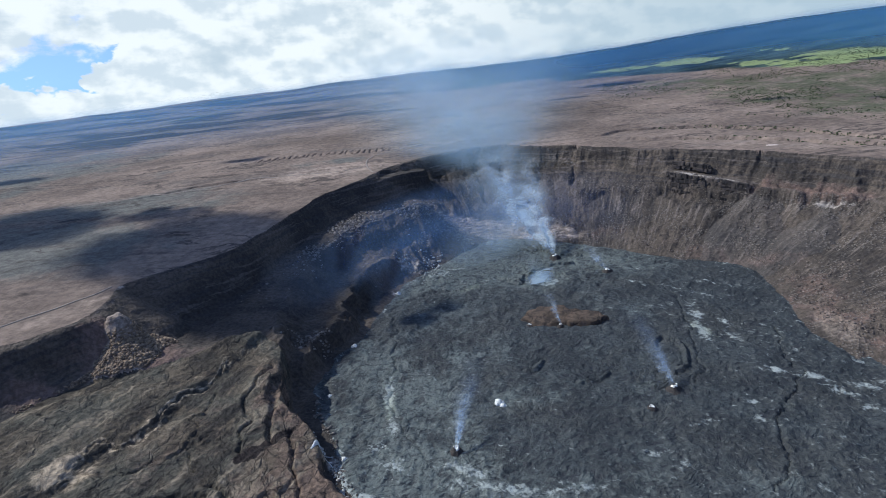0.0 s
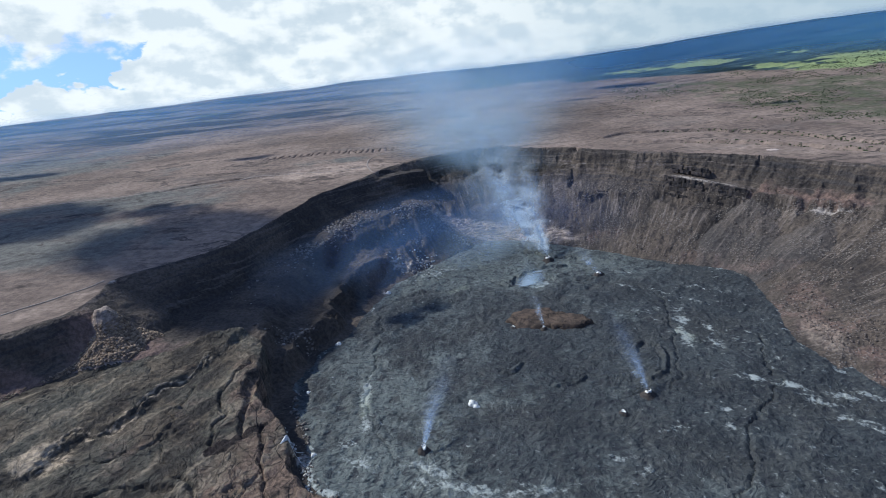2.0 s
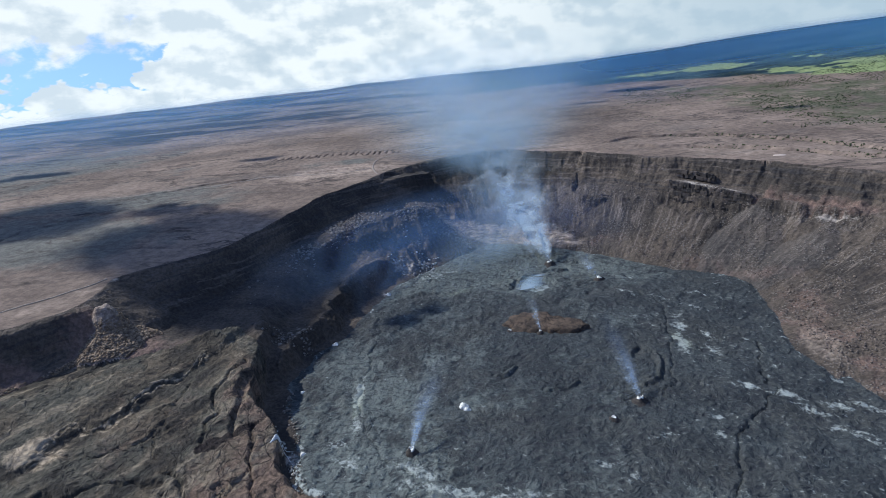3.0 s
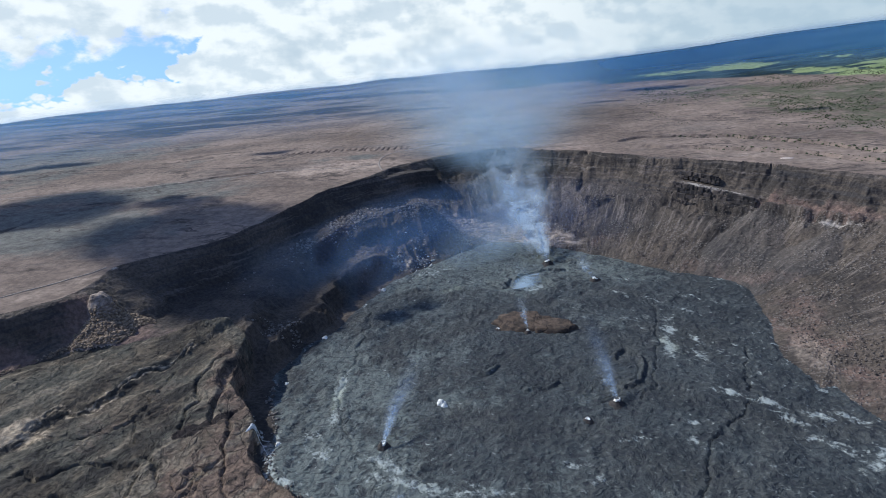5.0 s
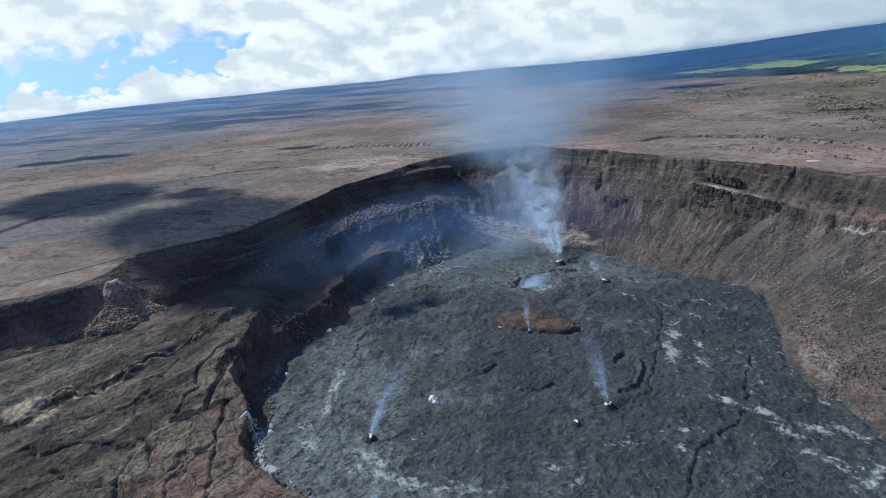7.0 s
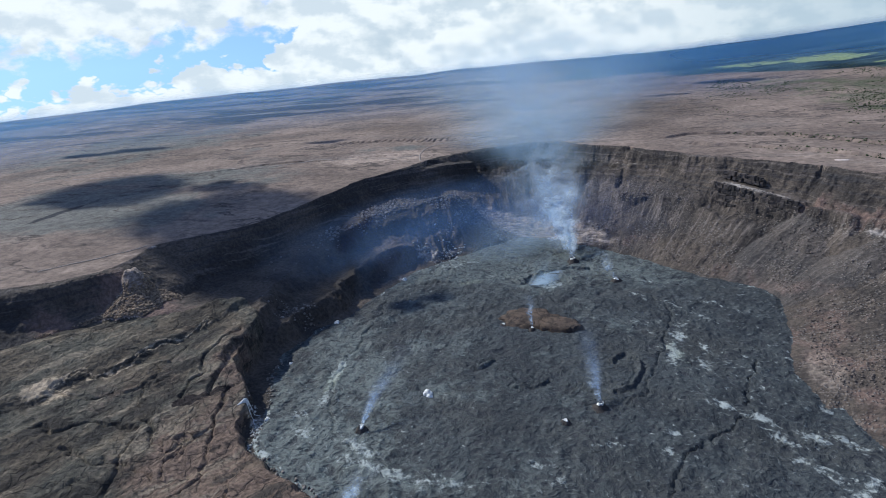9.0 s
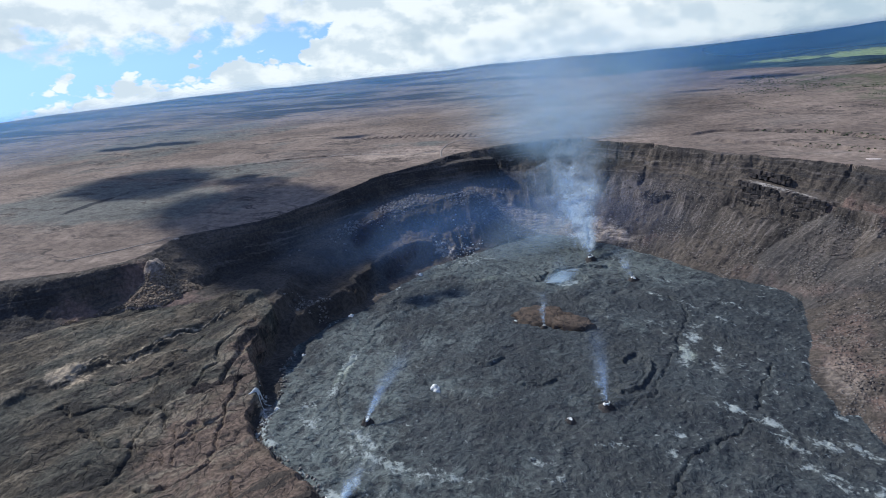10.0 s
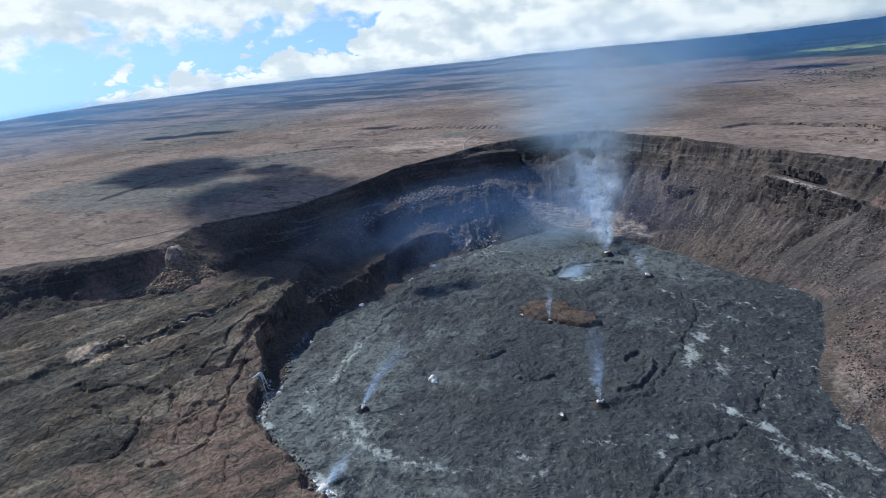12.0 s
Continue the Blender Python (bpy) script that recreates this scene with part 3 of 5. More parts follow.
def block_look(t, p):
    bent = warped(t, p, 0.025, 26)
    base = blend(t, step(t, grain(t, bent, 0.014, 7, 0.62), 0.36, 0.64), (0.044, 0.037, 0.029), (0.110, 0.088, 0.063))
    olive = step(t, grain(t, p, 0.010, 4, 0.55), 0.46, 0.58)
    base = blend(t, maths(t, "MULTIPLY", olive, 0.6), base, (0.086, 0.084, 0.068))
    brown = maths(t, "ADD", mask(t, "rust"), maths(t, "MULTIPLY", grain(t, bent, 0.03, 8, 0.7), 1.0))
    base = blend(t, maths(t, "MULTIPLY", step(t, brown, 0.74, 1.05), 0.9), base, (0.152, 0.106, 0.080))
    # tan deposits, and the sunlit fissure edge that shares their mask
    tan = maths(t, "ADD", mask(t, "deposit"), maths(t, "MULTIPLY", grain(t, bent, 0.05, 8, 0.72), 1.2))
    base = blend(t, step(t, tan, 0.95, 1.35), base, (0.38, 0.30, 0.21))
    bands = grain(t, stretched(t, bent, (0.008, 0.040, 0.05), 62), 1.0, 5, 0.62)
    base = blend(t, maths(t, "MULTIPLY", step(t, bands, 0.48, 0.38), 0.85), base, (0.030, 0.027, 0.024))
    base = blend(t, maths(t, "MULTIPLY", step(t, bands, 0.54, 0.64), 0.7), base, (0.215, 0.176, 0.128))
    dark_patch = maths(t, "ADD", mask(t, "dark_patch"), maths(t, "MULTIPLY", grain(t, bent, 0.08, 6, 0.7), 0.5))
    base = blend(t, step(t, dark_patch, 0.80, 0.92), base, (0.024, 0.018, 0.017))
    crackle, _ = cells(t, warped(t, p, 0.05, 22), 0.040, "DISTANCE_TO_EDGE")
    keep = step(t, maths(t, "ADD", maths(t, "MULTIPLY", mask(t, "rust"), 0.35), grain(t, p, 0.012, 3)), 0.50, 0.66)
    gap = maths(t, "MULTIPLY", step(t, crackle, 0.055, 0.0), keep)
    hair, _ = cells(t, stretched(t, warped(t, p, 0.06, 16), (0.6, 1.5, 1.0), 57), 0.050, "DISTANCE_TO_EDGE")
    gap = maths(t, "MAXIMUM", gap, maths(t, "MULTIPLY", step(t, hair, 0.040, 0.0), step(t, grain(t, p, 0.017, 3), 0.50, 0.60)))
    base = blend(t, maths(t, "MULTIPLY", gap, 0.45), base, (0.026, 0.023, 0.022))
    fine = grain(t, bent, 0.20, 3, 0.62)
    base = blend(t, 0.65, base, blend(t, step(t, fine, 0.34, 0.66), (0.52, 0.52, 0.53), (1.45, 1.45, 1.45)), "MULTIPLY")
    height = maths(t, "SUBTRACT", maths(t, "ADD", fine, maths(t, "MULTIPLY", grain(t, bent, 0.07, 7, 0.68), 1.6)), maths(t, "MULTIPLY", gap, 0.4))
    return base, (height, 2.6)


def plain_look(t, p):
    flat = stretched(t, p, (1, 1, 0.05))
    base = blend(t, step(t, grain(t, flat, 0.0035, 8, 0.64), 0.36, 0.64), (0.132, 0.101, 0.084), (0.222, 0.170, 0.139))
    ash = maths(t, "ADD", mask(t, "ash"), maths(t, "MULTIPLY", grain(t, flat, 0.005, 8, 0.68), 1.2))
    base = blend(t, maths(t, "MULTIPLY", step(t, ash, 0.76, 1.02), 0.9), base, (0.118, 0.118, 0.108))
    pale = maths(t, "ADD", mask(t, "pale"), maths(t, "MULTIPLY", grain(t, flat, 0.018, 8, 0.72), 1.0))
    base = blend(t, maths(t, "MULTIPLY", step(t, pale, 0.78, 1.12), 0.85), base, (0.34, 0.265, 0.215))
    along = grain(t, stretched(t, warped(t, flat, 0.004, 120), (0.0035, 0.022, 0.0), 8), 1.0, 8, 0.7)
    base = blend(t, maths(t, "MULTIPLY", step(t, along, 0.45, 0.36), 0.55), base, (0.085, 0.068, 0.060))
    margin = grain(t, stretched(t, warped(t, flat, 0.006, 90), (0.0028, 0.0085, 0.0), 6), 1.0, 6, 0.62)
    rim_line = step(t, maths(t, "ABSOLUTE", maths(t, "SUBTRACT", margin, 0.53)), 0.022, 0.004)
    rim_line = maths(t, "MULTIPLY", rim_line, step(t, grain(t, flat, 0.004, 4, 0.6), 0.44, 0.56))
    base = blend(t, maths(t, "MULTIPLY", rim_line, 0.85), base, (0.056, 0.047, 0.043))
    base = blend(t, maths(t, "MULTIPLY", step(t, margin, 0.545, 0.64), 0.35), base, (0.120, 0.108, 0.100))
    flow = grain(t, stretched(t, warped(t, flat, 0.0025, 260), (0.0011, 0.0046, 0.0), 4), 1.0, 8, 0.68)
    old = maths(t, "ADD", mask(t, "old"), maths(t, "MULTIPLY", flow, 1.0))
    base = blend(t, maths(t, "MULTIPLY", step(t, old, 0.66, 0.76), 0.92), base, (0.022, 0.024, 0.030))
    veg = maths(t, "MULTIPLY", grain(t, flat, 0.010, 9, 0.74), 1.2)
    green = maths(t, "ADD", mask(t, "scrub"), veg)
    base = blend(t, maths(t, "MULTIPLY", step(t, green, 0.90, 1.14), 0.8), base, (0.070, 0.080, 0.046))
    haze = maths(t, "ADD", mask(t, "hazed_forest"), maths(t, "MULTIPLY", grain(t, stretched(t, warped(t, flat, 0.003, 150), (0.0018, 0.0075, 0), 2), 1.0, 8, 0.68), 0.9))
    # tree colours with some blue of distance haze painted in
    hazed_wood = blend(t, step(t, grain(t, stretched(t, flat, (0.0022, 0.006, 0)), 1.0, 6, 0.66), 0.38, 0.62), (0.008, 0.021, 0.030), (0.044, 0.074, 0.080))
    hazed_wood = blend(t, maths(t, "MULTIPLY", step(t, grain(t, flat, 0.004, 6, 0.7), 0.52, 0.62), 0.6), hazed_wood, (0.036, 0.066, 0.050))
    base = blend(t, step(t, haze, 0.78, 1.05), base, hazed_wood)
    field = maths(t, "ADD", mask(t, "field"), maths(t, "MULTIPLY", grain(t, stretched(t, warped(t, flat, 0.006, 60), (0.009, 0.016, 0)), 1.0, 6, 0.68), 1.6))
    meadow = blend(t, grain(t, flat, 0.02, 4, 0.6), (0.14, 0.19, 0.08), (0.27, 0.31, 0.15))
    base = blend(t, step(t, field, 1.20, 1.36), base, meadow)
    fine = grain(t, flat, 0.075, 4, 0.70)
    base = blend(t, 0.55, base, blend(t, step(t, fine, 0.34, 0.66), (0.55, 0.55, 0.56), (1.4, 1.4, 1.38)), "MULTIPLY")
    height = maths(t, "ADD", maths(t, "MULTIPLY", fine, 0.35), maths(t, "MULTIPLY", grain(t, flat, 0.022, 5, 0.62), 1.6))
    return base, (height, 4.0)


def rock_look(low, high):
    def build(t, p):
        info = t.nodes.new("ShaderNodeNewGeometry")
        base = blend(t, info.outputs["Random Per Island"], low, high)
        base = blend(t, 0.6, base, blend(t, grain(t, p, 0.8, 6, 0.7), (0.5, 0.5, 0.5), (1.5, 1.5, 1.5)), "MULTIPLY")
        return base, (grain(t, p, 1.2, 5, 0.7), 0.5)
    return build


def speckled(low, high, scale, depth=0.6):
    def build(t, p):
        base = blend(t, step(t, grain(t, p, scale, 7, 0.68), 0.3, 0.7), low, high)
        return base, (grain(t, p, scale * 2.5, 7, 0.7), depth)
    return build


def crust_look(t, p):
    base = blend(t, step(t, grain(t, p, 0.07, 6, 0.66), 0.36, 0.64), (0.042, 0.033, 0.027), (0.115, 0.083, 0.062))
    edge, _ = cells(t, warped(t, p, 0.06, 26), 0.026, "DISTANCE_TO_EDGE")
    gap = step(t, edge, 0.035, 0.0)
    base = blend(t, maths(t, "MULTIPLY", gap, 0.45), base, (0.016, 0.015, 0.016))
    grit = grain(t, p, 0.5, 4, 0.7)
    base = blend(t, 0.5, base, blend(t, grit, (0.4, 0.4, 0.4), (1.5, 1.5, 1.5)), "MULTIPLY")
    return base, (maths(t, "SUBTRACT", grit, maths(t, "MULTIPLY", gap, 0.8)), 1.2)


def fume_look(scale, strength, colour, low=0.38):
    m = bpy.data.materials.new("fume")
    m.use_nodes = True
    t = m.node_tree
    t.nodes.clear()
    place = t.nodes.new("ShaderNodeTexCoord").outputs["Object"]
    bent = warped(t, place, scale * 0.7, 0.6 / scale)
    wisps = step(t, grain(t, bent, scale, 5, 0.6), low, 0.66)
    alpha = maths(t, "MULTIPLY", maths(t, "MULTIPLY", mask(t, "veil"), wisps), strength, clamp=True)
    lit = t.nodes.new("ShaderNodeBsdfDiffuse")
    lit.inputs["Color"].default_value = (*colour, 1)
    through_lit = t.nodes.new("ShaderNodeBsdfTranslucent")
    through_lit.inputs["Color"].default_value = (*colour, 1)
    body = t.nodes.new("ShaderNodeMixShader")
    t.links.new(lit.outputs[0], body.inputs[1])
    t.links.new(through_lit.outputs[0], body.inputs[2])
    clear = t.nodes.new("ShaderNodeBsdfTransparent")
    mix = t.nodes.new("ShaderNodeMixShader")
    t.links.new(alpha, mix.inputs[0])
    t.links.new(clear.outputs[0], mix.inputs[1])
    t.links.new(body.outputs[0], mix.inputs[2])
    out = t.nodes.new("ShaderNodeOutputMaterial")
    t.links.new(mix.outputs[0], out.inputs["Surface"])
    return m


LAVA = material("lava", lava_look, 0.75, 0.35)
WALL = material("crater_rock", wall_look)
TOP = material("cracked_block", block_look)
PLAIN = material("ash_plain", plain_look, 0.95, 0.1)
RUBBLE = material("rubble", rock_look((0.054, 0.046, 0.042), (0.185, 0.150, 0.127)))
RUBBLE_DARK = material("dark_rubble", rock_look((0.056, 0.051, 0.049), (0.24, 0.212, 0.188)))
LEDGE = material("jointed_flow", rock_look((0.028, 0.026, 0.026), (0.098, 0.081, 0.072)))
RUST = material("rust_crust", crust_look)
SPATTER = material("spatter", speckled((0.018, 0.017, 0.018), (0.070, 0.060, 0.054), 0.4, 0.4))
RUBBLE_TAN = material("tan_rubble", rock_look((0.110, 0.080, 0.058), (0.33, 0.245, 0.17)))
SALT = material("white_sublimate", speckled((0.38, 0.38, 0.35), (0.82, 0.82, 0.80), 0.4, 0.4))
SALT_ROCK = material("white_coated_rock", rock_look((0.08, 0.078, 0.075), (0.50, 0.50, 0.47)))
TRACK = material("track_gravel", speckled((0.19, 0.158, 0.135), (0.27, 0.228, 0.195), 0.12, 0.2))
PAD = material("pad_gravel", speckled((0.36, 0.29, 0.25), (0.50, 0.41, 0.36), 0.3, 0.2))
SCRUB = material("scrub_leaves", rock_look((0.026, 0.036, 0.018), (0.078, 0.092, 0.046)))
CLOUD = fume_look(0.006, 0.55, (0.9, 0.9, 0.92), 0.25)
SMALL_CLOUD = fume_look(0.02, 0.85, (0.9, 0.9, 0.92), 0.10)


# ---- the ground, one sheet cut into its kinds ----
gx = spaced(-690, 860, 1.75, (-5000, 5200), 1.05)
gy = spaced(385, 1700, 1.75, (-5000, 5000), 1.05)
X, Y = np.meshgrid(gx, gy)
reach = np.hypot(X - 170, Y)
outside = reach > 4900
shrink = np.where(outside, 4900 / np.maximum(reach, 1), 1.0)
X, Y = 170 + (X - 170) * shrink, Y * shrink
Z = np.zeros(X.shape)
M = {}
core_i = np.where((gx > -900) & (gx < 1100))[0]
core_j = np.where((gy > -520) & (gy < 1760))[0]
i0, i1, j0, j1 = core_i[0], core_i[-1] + 1, core_j[0], core_j[-1] + 1
Z[:] = plain_height(X, Y)
zc, mc = terrain(X[j0:j1, i0:i1], Y[j0:j1, i0:i1])
Z[j0:j1, i0:i1] = zc
for key in mc:
    M[key] = np.full(X.shape, {"floor": 1e4, "rim": -1e4, "block": -1e4, "slabs": 1e4, "t": 1.0}.get(key, 0.0))
    M[key][j0:j1, i0:i1] = mc[key]


def spots(rows):
    total = np.zeros(X.shape)
    for row in rows:
        total = np.maximum(total, row[0] * spot(X, Y, *row[1:]))
    return total


wobble = fractal(X, Y, 60, 3, 200)
floor_white = spots([(1.15, -108, 690, 7, 44, 4), (0.9, -98, 622, 7, 22, 8), (0.80, 383, 868, 11, 22, -8), (0.92, 370, 815, 10, 30, -4), (0.70, 416, 838, 9, 16, 10), (0.70, 408, 792, 8, 18, 10), (0.55, 389, 905, 12, 16),
                     (0.72, 415, 690, 22, 8, -20), (0.80, 352, 621, 9, 7), (0.60, 342, 583, 10, 7), (0.80, 452, 664, 16, 8, -40), (0.80, 468, 632, 22, 8, -40), (0.85, 476, 596, 11, 8), (0.72, 501, 640, 16, 12, -35),
                     (0.60, 532, 640, 26, 9, -38), (0.62, 500, 577, 30, 8, -40), (0.55, 326, 907, 10, 8), (0.60, 425, 941, 26, 8, -35), (0.55, 383, 988, 26, 8, -40), (0.72, 330, 1014, 26, 8, -42), (0.60, 465, 985, 36, 8, -30),
                     (0.55, 345, 1085, 50, 9, -35), (0.50, -40, 1130, 60, 22, 40), (0.55, 277, 585, 20, 6, 10), (0.55, 224, 516, 16, 8), (0.55, 205, 537, 20, 8), (0.62, -7, 529, 26, 9, -30), (0.66, 12, 503, 40, 8, -12),
                     (0.62, 50, 496, 36, 9, 0), (0.60, 94, 491, 50, 8, 5), (0.60, -150, 525, 8, 22, 20), (0.50, -112, 580, 14, 12), (0.50, -90, 545, 16, 10, -30), (1.1, 8, 428, 26, 9, -35), (0.9, -118, 498, 12, 5, -20),
                     (0.42, 60, 1085, 30, 8, 10), (0.55, 525, 560, 40, 12, 40), (0.50, 540, 760, 8, 30)])
right_side = smooth(300, 400, X) * smooth(520, 600, Y) * smooth(1080, 960, Y) + smooth(1000, 1080, Y) * smooth(150, 330, X) * smooth(-90, -10, M["floor"])
floor_white = 0.69 * floor_white + 0.08 * right_side + 0.05 * smooth(640, 500, Y) + 0.6 * smooth(0.90, 0.60, M["hollow"] + 0.1 * wobble) * (M["hollow"] > 0) + np.where(np.abs(M["floor"] + 3) < 5, 0.28 * (fractal(X, Y, 25, 2, 207) > 0.25), 0) + 0.07 * fractal(X, Y, 150, 2, 204)
silver = 0.42 * spot(X, Y, -90, 620, 110, 300) + 0.35 * spot(X, Y, 40, 480, 190, 70) + 0.25 * spot(X, Y, -10, 1130, 120, 60, 40) - 0.42 * smooth(300, 450, X) + 0.46 * smooth(960, 1120, Y) + 0.22 * wobble
sulphur = spots([(0.6, -106, 670, 13, 60, 4), (0.5, 10, 1040, 70, 20, 35), (0.5, 374, 815, 22, 55, 12), (0.4, 20, 500, 120, 30)])
# a long dark brown patch across the block's top
dark_patch = spots([(0.95, -250, 540, 28, 13, 40), (0.95, -224, 566, 38, 9, 44)])
wall_white = spots([(1.1, -160, 552, 9, 13), (0.85, 562, 1275, 82, 11, -42), (0.62, -105, 1160, 34, 34), (0.6, -130, 1045, 10, 14), (0.62, 720, 1085, 55, 7, -44), (0.2, 560, 880, 26, 90), (0.3, 550, 740, 8, 70),
                    (0.72, 50, 1375, 75, 40), (0.62, 140, 1385, 90, 34), (0.5, 230, 1345, 70, 24, -30), (0.4, 230, 1480, 40, 12, -60), (0.35, 330, 1480, 80, 5, -35),
                    (0.35, 520, 1340, 60, 16, -42), (0.35, -180, 1265, 60, 14, 55), (0.3, -270, 1090, 70, 12, 75), (0.6, -540, 830, 28, 10, 60)])
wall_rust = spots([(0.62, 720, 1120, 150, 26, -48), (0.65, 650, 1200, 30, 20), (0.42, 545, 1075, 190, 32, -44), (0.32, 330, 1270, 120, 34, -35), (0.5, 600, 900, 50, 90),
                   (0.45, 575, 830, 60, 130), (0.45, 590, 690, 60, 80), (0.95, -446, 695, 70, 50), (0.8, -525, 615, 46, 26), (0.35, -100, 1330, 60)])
scree = spots([(1.0, 280, 1465, 85, 55, -55), (0.7, 220, 1410, 50, 40), (0.6, 420, 1290, 120, 26, -40), (0.6, 700, 1040, 60, 50, -45), (0.4, 640, 1130, 60, 50)])
steep = smooth(0.66, 0.8, M["t"])
cove_tan = np.maximum(0.7 * M["rockfall"], np.maximum(smooth(0.30, 0.55, np.maximum(spot(X, Y, 70, 1372, 110, 46), 0.85 * spot(X, Y, 215, 1325, 105, 34, -28)) + 0.15 * wobble), 0.34 * smooth(0.42, 0.70, spot(X, Y, 556, 770, 26, 90) + 0.25 * wobble)))
block_rust = spots([(0.8, -60, 420, 120, 70), (0.66, -180, 470, 100, 120), (0.6, -220, 620, 50, 100, 30), (0.55, -120, 330, 220, 70), (0.3, -330, 560, 120, 160)])
block_white = spots([(1.0, -432, 500, 34, 24, 40), (1.2, -166, 557, 8, 10), (1.0, -158, 546, 4, 12), (0.45, -352, 668, 16, 26, -30), (0.3, -400, 560, 60, 20, 40), (0.6, -165, 535, 8, 18)])
# pale line beside the long fissure: its sunlit edge put into the colour
block_white = np.maximum(block_white, 0.64 * np.exp(-((M["slabs"] - 3.5) / 2.6) ** 2) * smooth(-290, -330, X))
R = np.hypot(X - 170, Y)
AZ = np.degrees(np.arctan2(X - 170, Y))
plain_pale = spots([(0.40, -570, 745, 50, 130, -20), (0.62, -330, 1510, 260, 110, 10), (0.42, 700, 1330, 300, 50, -44), (0.35, 300, 1620, 200, 60, -30)])
plain_ash = spots([(0.80, -900, 1040, 320, 190), (0.5, -800, 1330, 300, 130), (0.35, -420, 1640, 240, 60), (0.45, -1500, 1900, 500, 500)])
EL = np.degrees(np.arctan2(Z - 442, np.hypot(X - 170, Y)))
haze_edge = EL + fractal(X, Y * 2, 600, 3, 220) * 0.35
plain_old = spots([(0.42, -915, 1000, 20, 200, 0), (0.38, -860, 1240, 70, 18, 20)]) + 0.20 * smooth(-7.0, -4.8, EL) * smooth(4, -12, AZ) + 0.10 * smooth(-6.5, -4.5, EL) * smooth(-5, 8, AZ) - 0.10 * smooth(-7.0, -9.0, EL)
# trees on the flank; to the west only painted blue distance haze
hazed_forest = 0.85 * smooth(-3.75, -3.15, haze_edge) * smooth(-10, 8, AZ) + 0.36 * smooth(-6.0, -4.4, haze_edge) * smooth(8, -10, AZ)
scrub = 0.46 * smooth(650, 1300, X + 0.25 * (Y - 1500)) * smooth(-3.6, -4.4, EL) * smooth(1250, 1550, X * 0.7 + Y * 0.72)
field = np.maximum.reduce([0.74 * spot(AZ, EL - 0.05 * (AZ - 16), 13.5, -2.80, 4.0, 0.20), 0.90 * spot(AZ, EL - 0.05 * (AZ - 19), 18.6, -2.62, 3.6, 0.30),
                           0.74 * spot(AZ, EL, 24.0, -3.10, 2.6, 0.30), 0.84 * spot(AZ, EL, 28.0, -3.35, 4.0, 0.34), 0.92 * spot(AZ, EL, 31.0, -2.80, 4.2, 0.52),
                           0.66 * spot(AZ, EL, 26.0, -2.10, 2.4, 0.14), 0.78 * spot(AZ, EL, 36.0, -3.0, 5.0, 0.6)])


def sheet(name, pick, mat, masks, label, category):
    """The part of the ground where pick holds, as one mesh."""
    nj, ni = X.shape
    a = (np.arange(nj - 1)[:, None] * ni + np.arange(ni - 1)[None, :])
    quads = np.stack([a, a + 1, a + ni + 1, a + ni], -1)[pick]
    used, index = np.unique(quads, return_inverse=True)
    quads = index.reshape(-1, 4)
    mesh = bpy.data.meshes.new(name)
    mesh.vertices.add(len(used))
    mesh.vertices.foreach_set("co", np.stack([X.ravel()[used], Y.ravel()[used], Z.ravel()[used]], -1).ravel())
    mesh.loops.add(quads.size)
    mesh.loops.foreach_set("vertex_index", quads.ravel().astype(np.int32))
    mesh.polygons.add(len(quads))
    mesh.polygons.foreach_set("loop_start", np.arange(0, quads.size, 4, dtype=np.int32))
    mesh.update(calc_edges=True)
    mesh.validate()
    mesh.polygons.foreach_set("use_smooth", np.ones(len(mesh.polygons), bool))
    for key, values in masks.items():
        layer = mesh.attributes.new(key, "FLOAT", "POINT")
        layer.data.foreach_set("value", values.ravel()[used].astype(np.float32))
    mesh.materials.append(mat)
    return tagged(new(name, mesh), label, category, kind="structure")


def middle(v):
    return (v[:-1, :-1] + v[1:, :-1] + v[:-1, 1:] + v[1:, 1:]) / 4


is_floor = middle(M["floor"]) <= 0
is_block = (middle(M["block"]) > 0) & ~is_floor & (middle(M["rim"]) > 0)
is_wall = (middle(M["rim"]) > 0) & ~is_floor & ~is_block
all_out = outside[:-1, :-1] & outside[1:, :-1] & outside[:-1, 1:] & outside[1:, 1:]
is_plain = ~(is_floor | is_block | is_wall) & ~all_out
west = middle(X) < 24
sheet("crater_floor", is_floor, LAVA, dict(deposit=floor_white, silver=silver, sulphur=sulphur), "dark grey crusted lava floor with white fume stains", "lava floor")
sheet("sunken_block", is_block, TOP, dict(deposit=block_white, rust=block_rust, dark_patch=dark_patch), "cracked brown and grey sunken block of old crater floor", "rock block")
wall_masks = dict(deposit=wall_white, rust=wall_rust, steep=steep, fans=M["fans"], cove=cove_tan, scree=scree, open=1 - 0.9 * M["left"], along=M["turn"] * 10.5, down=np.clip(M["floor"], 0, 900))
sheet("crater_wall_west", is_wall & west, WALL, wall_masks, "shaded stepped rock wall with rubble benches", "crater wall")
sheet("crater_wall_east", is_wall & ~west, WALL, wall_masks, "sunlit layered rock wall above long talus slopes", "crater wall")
sheet("ground", is_plain, PLAIN, dict(pale=plain_pale, ash=plain_ash, old=plain_old, hazed_forest=hazed_forest, scrub=scrub, field=field),
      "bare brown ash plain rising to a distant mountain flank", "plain")


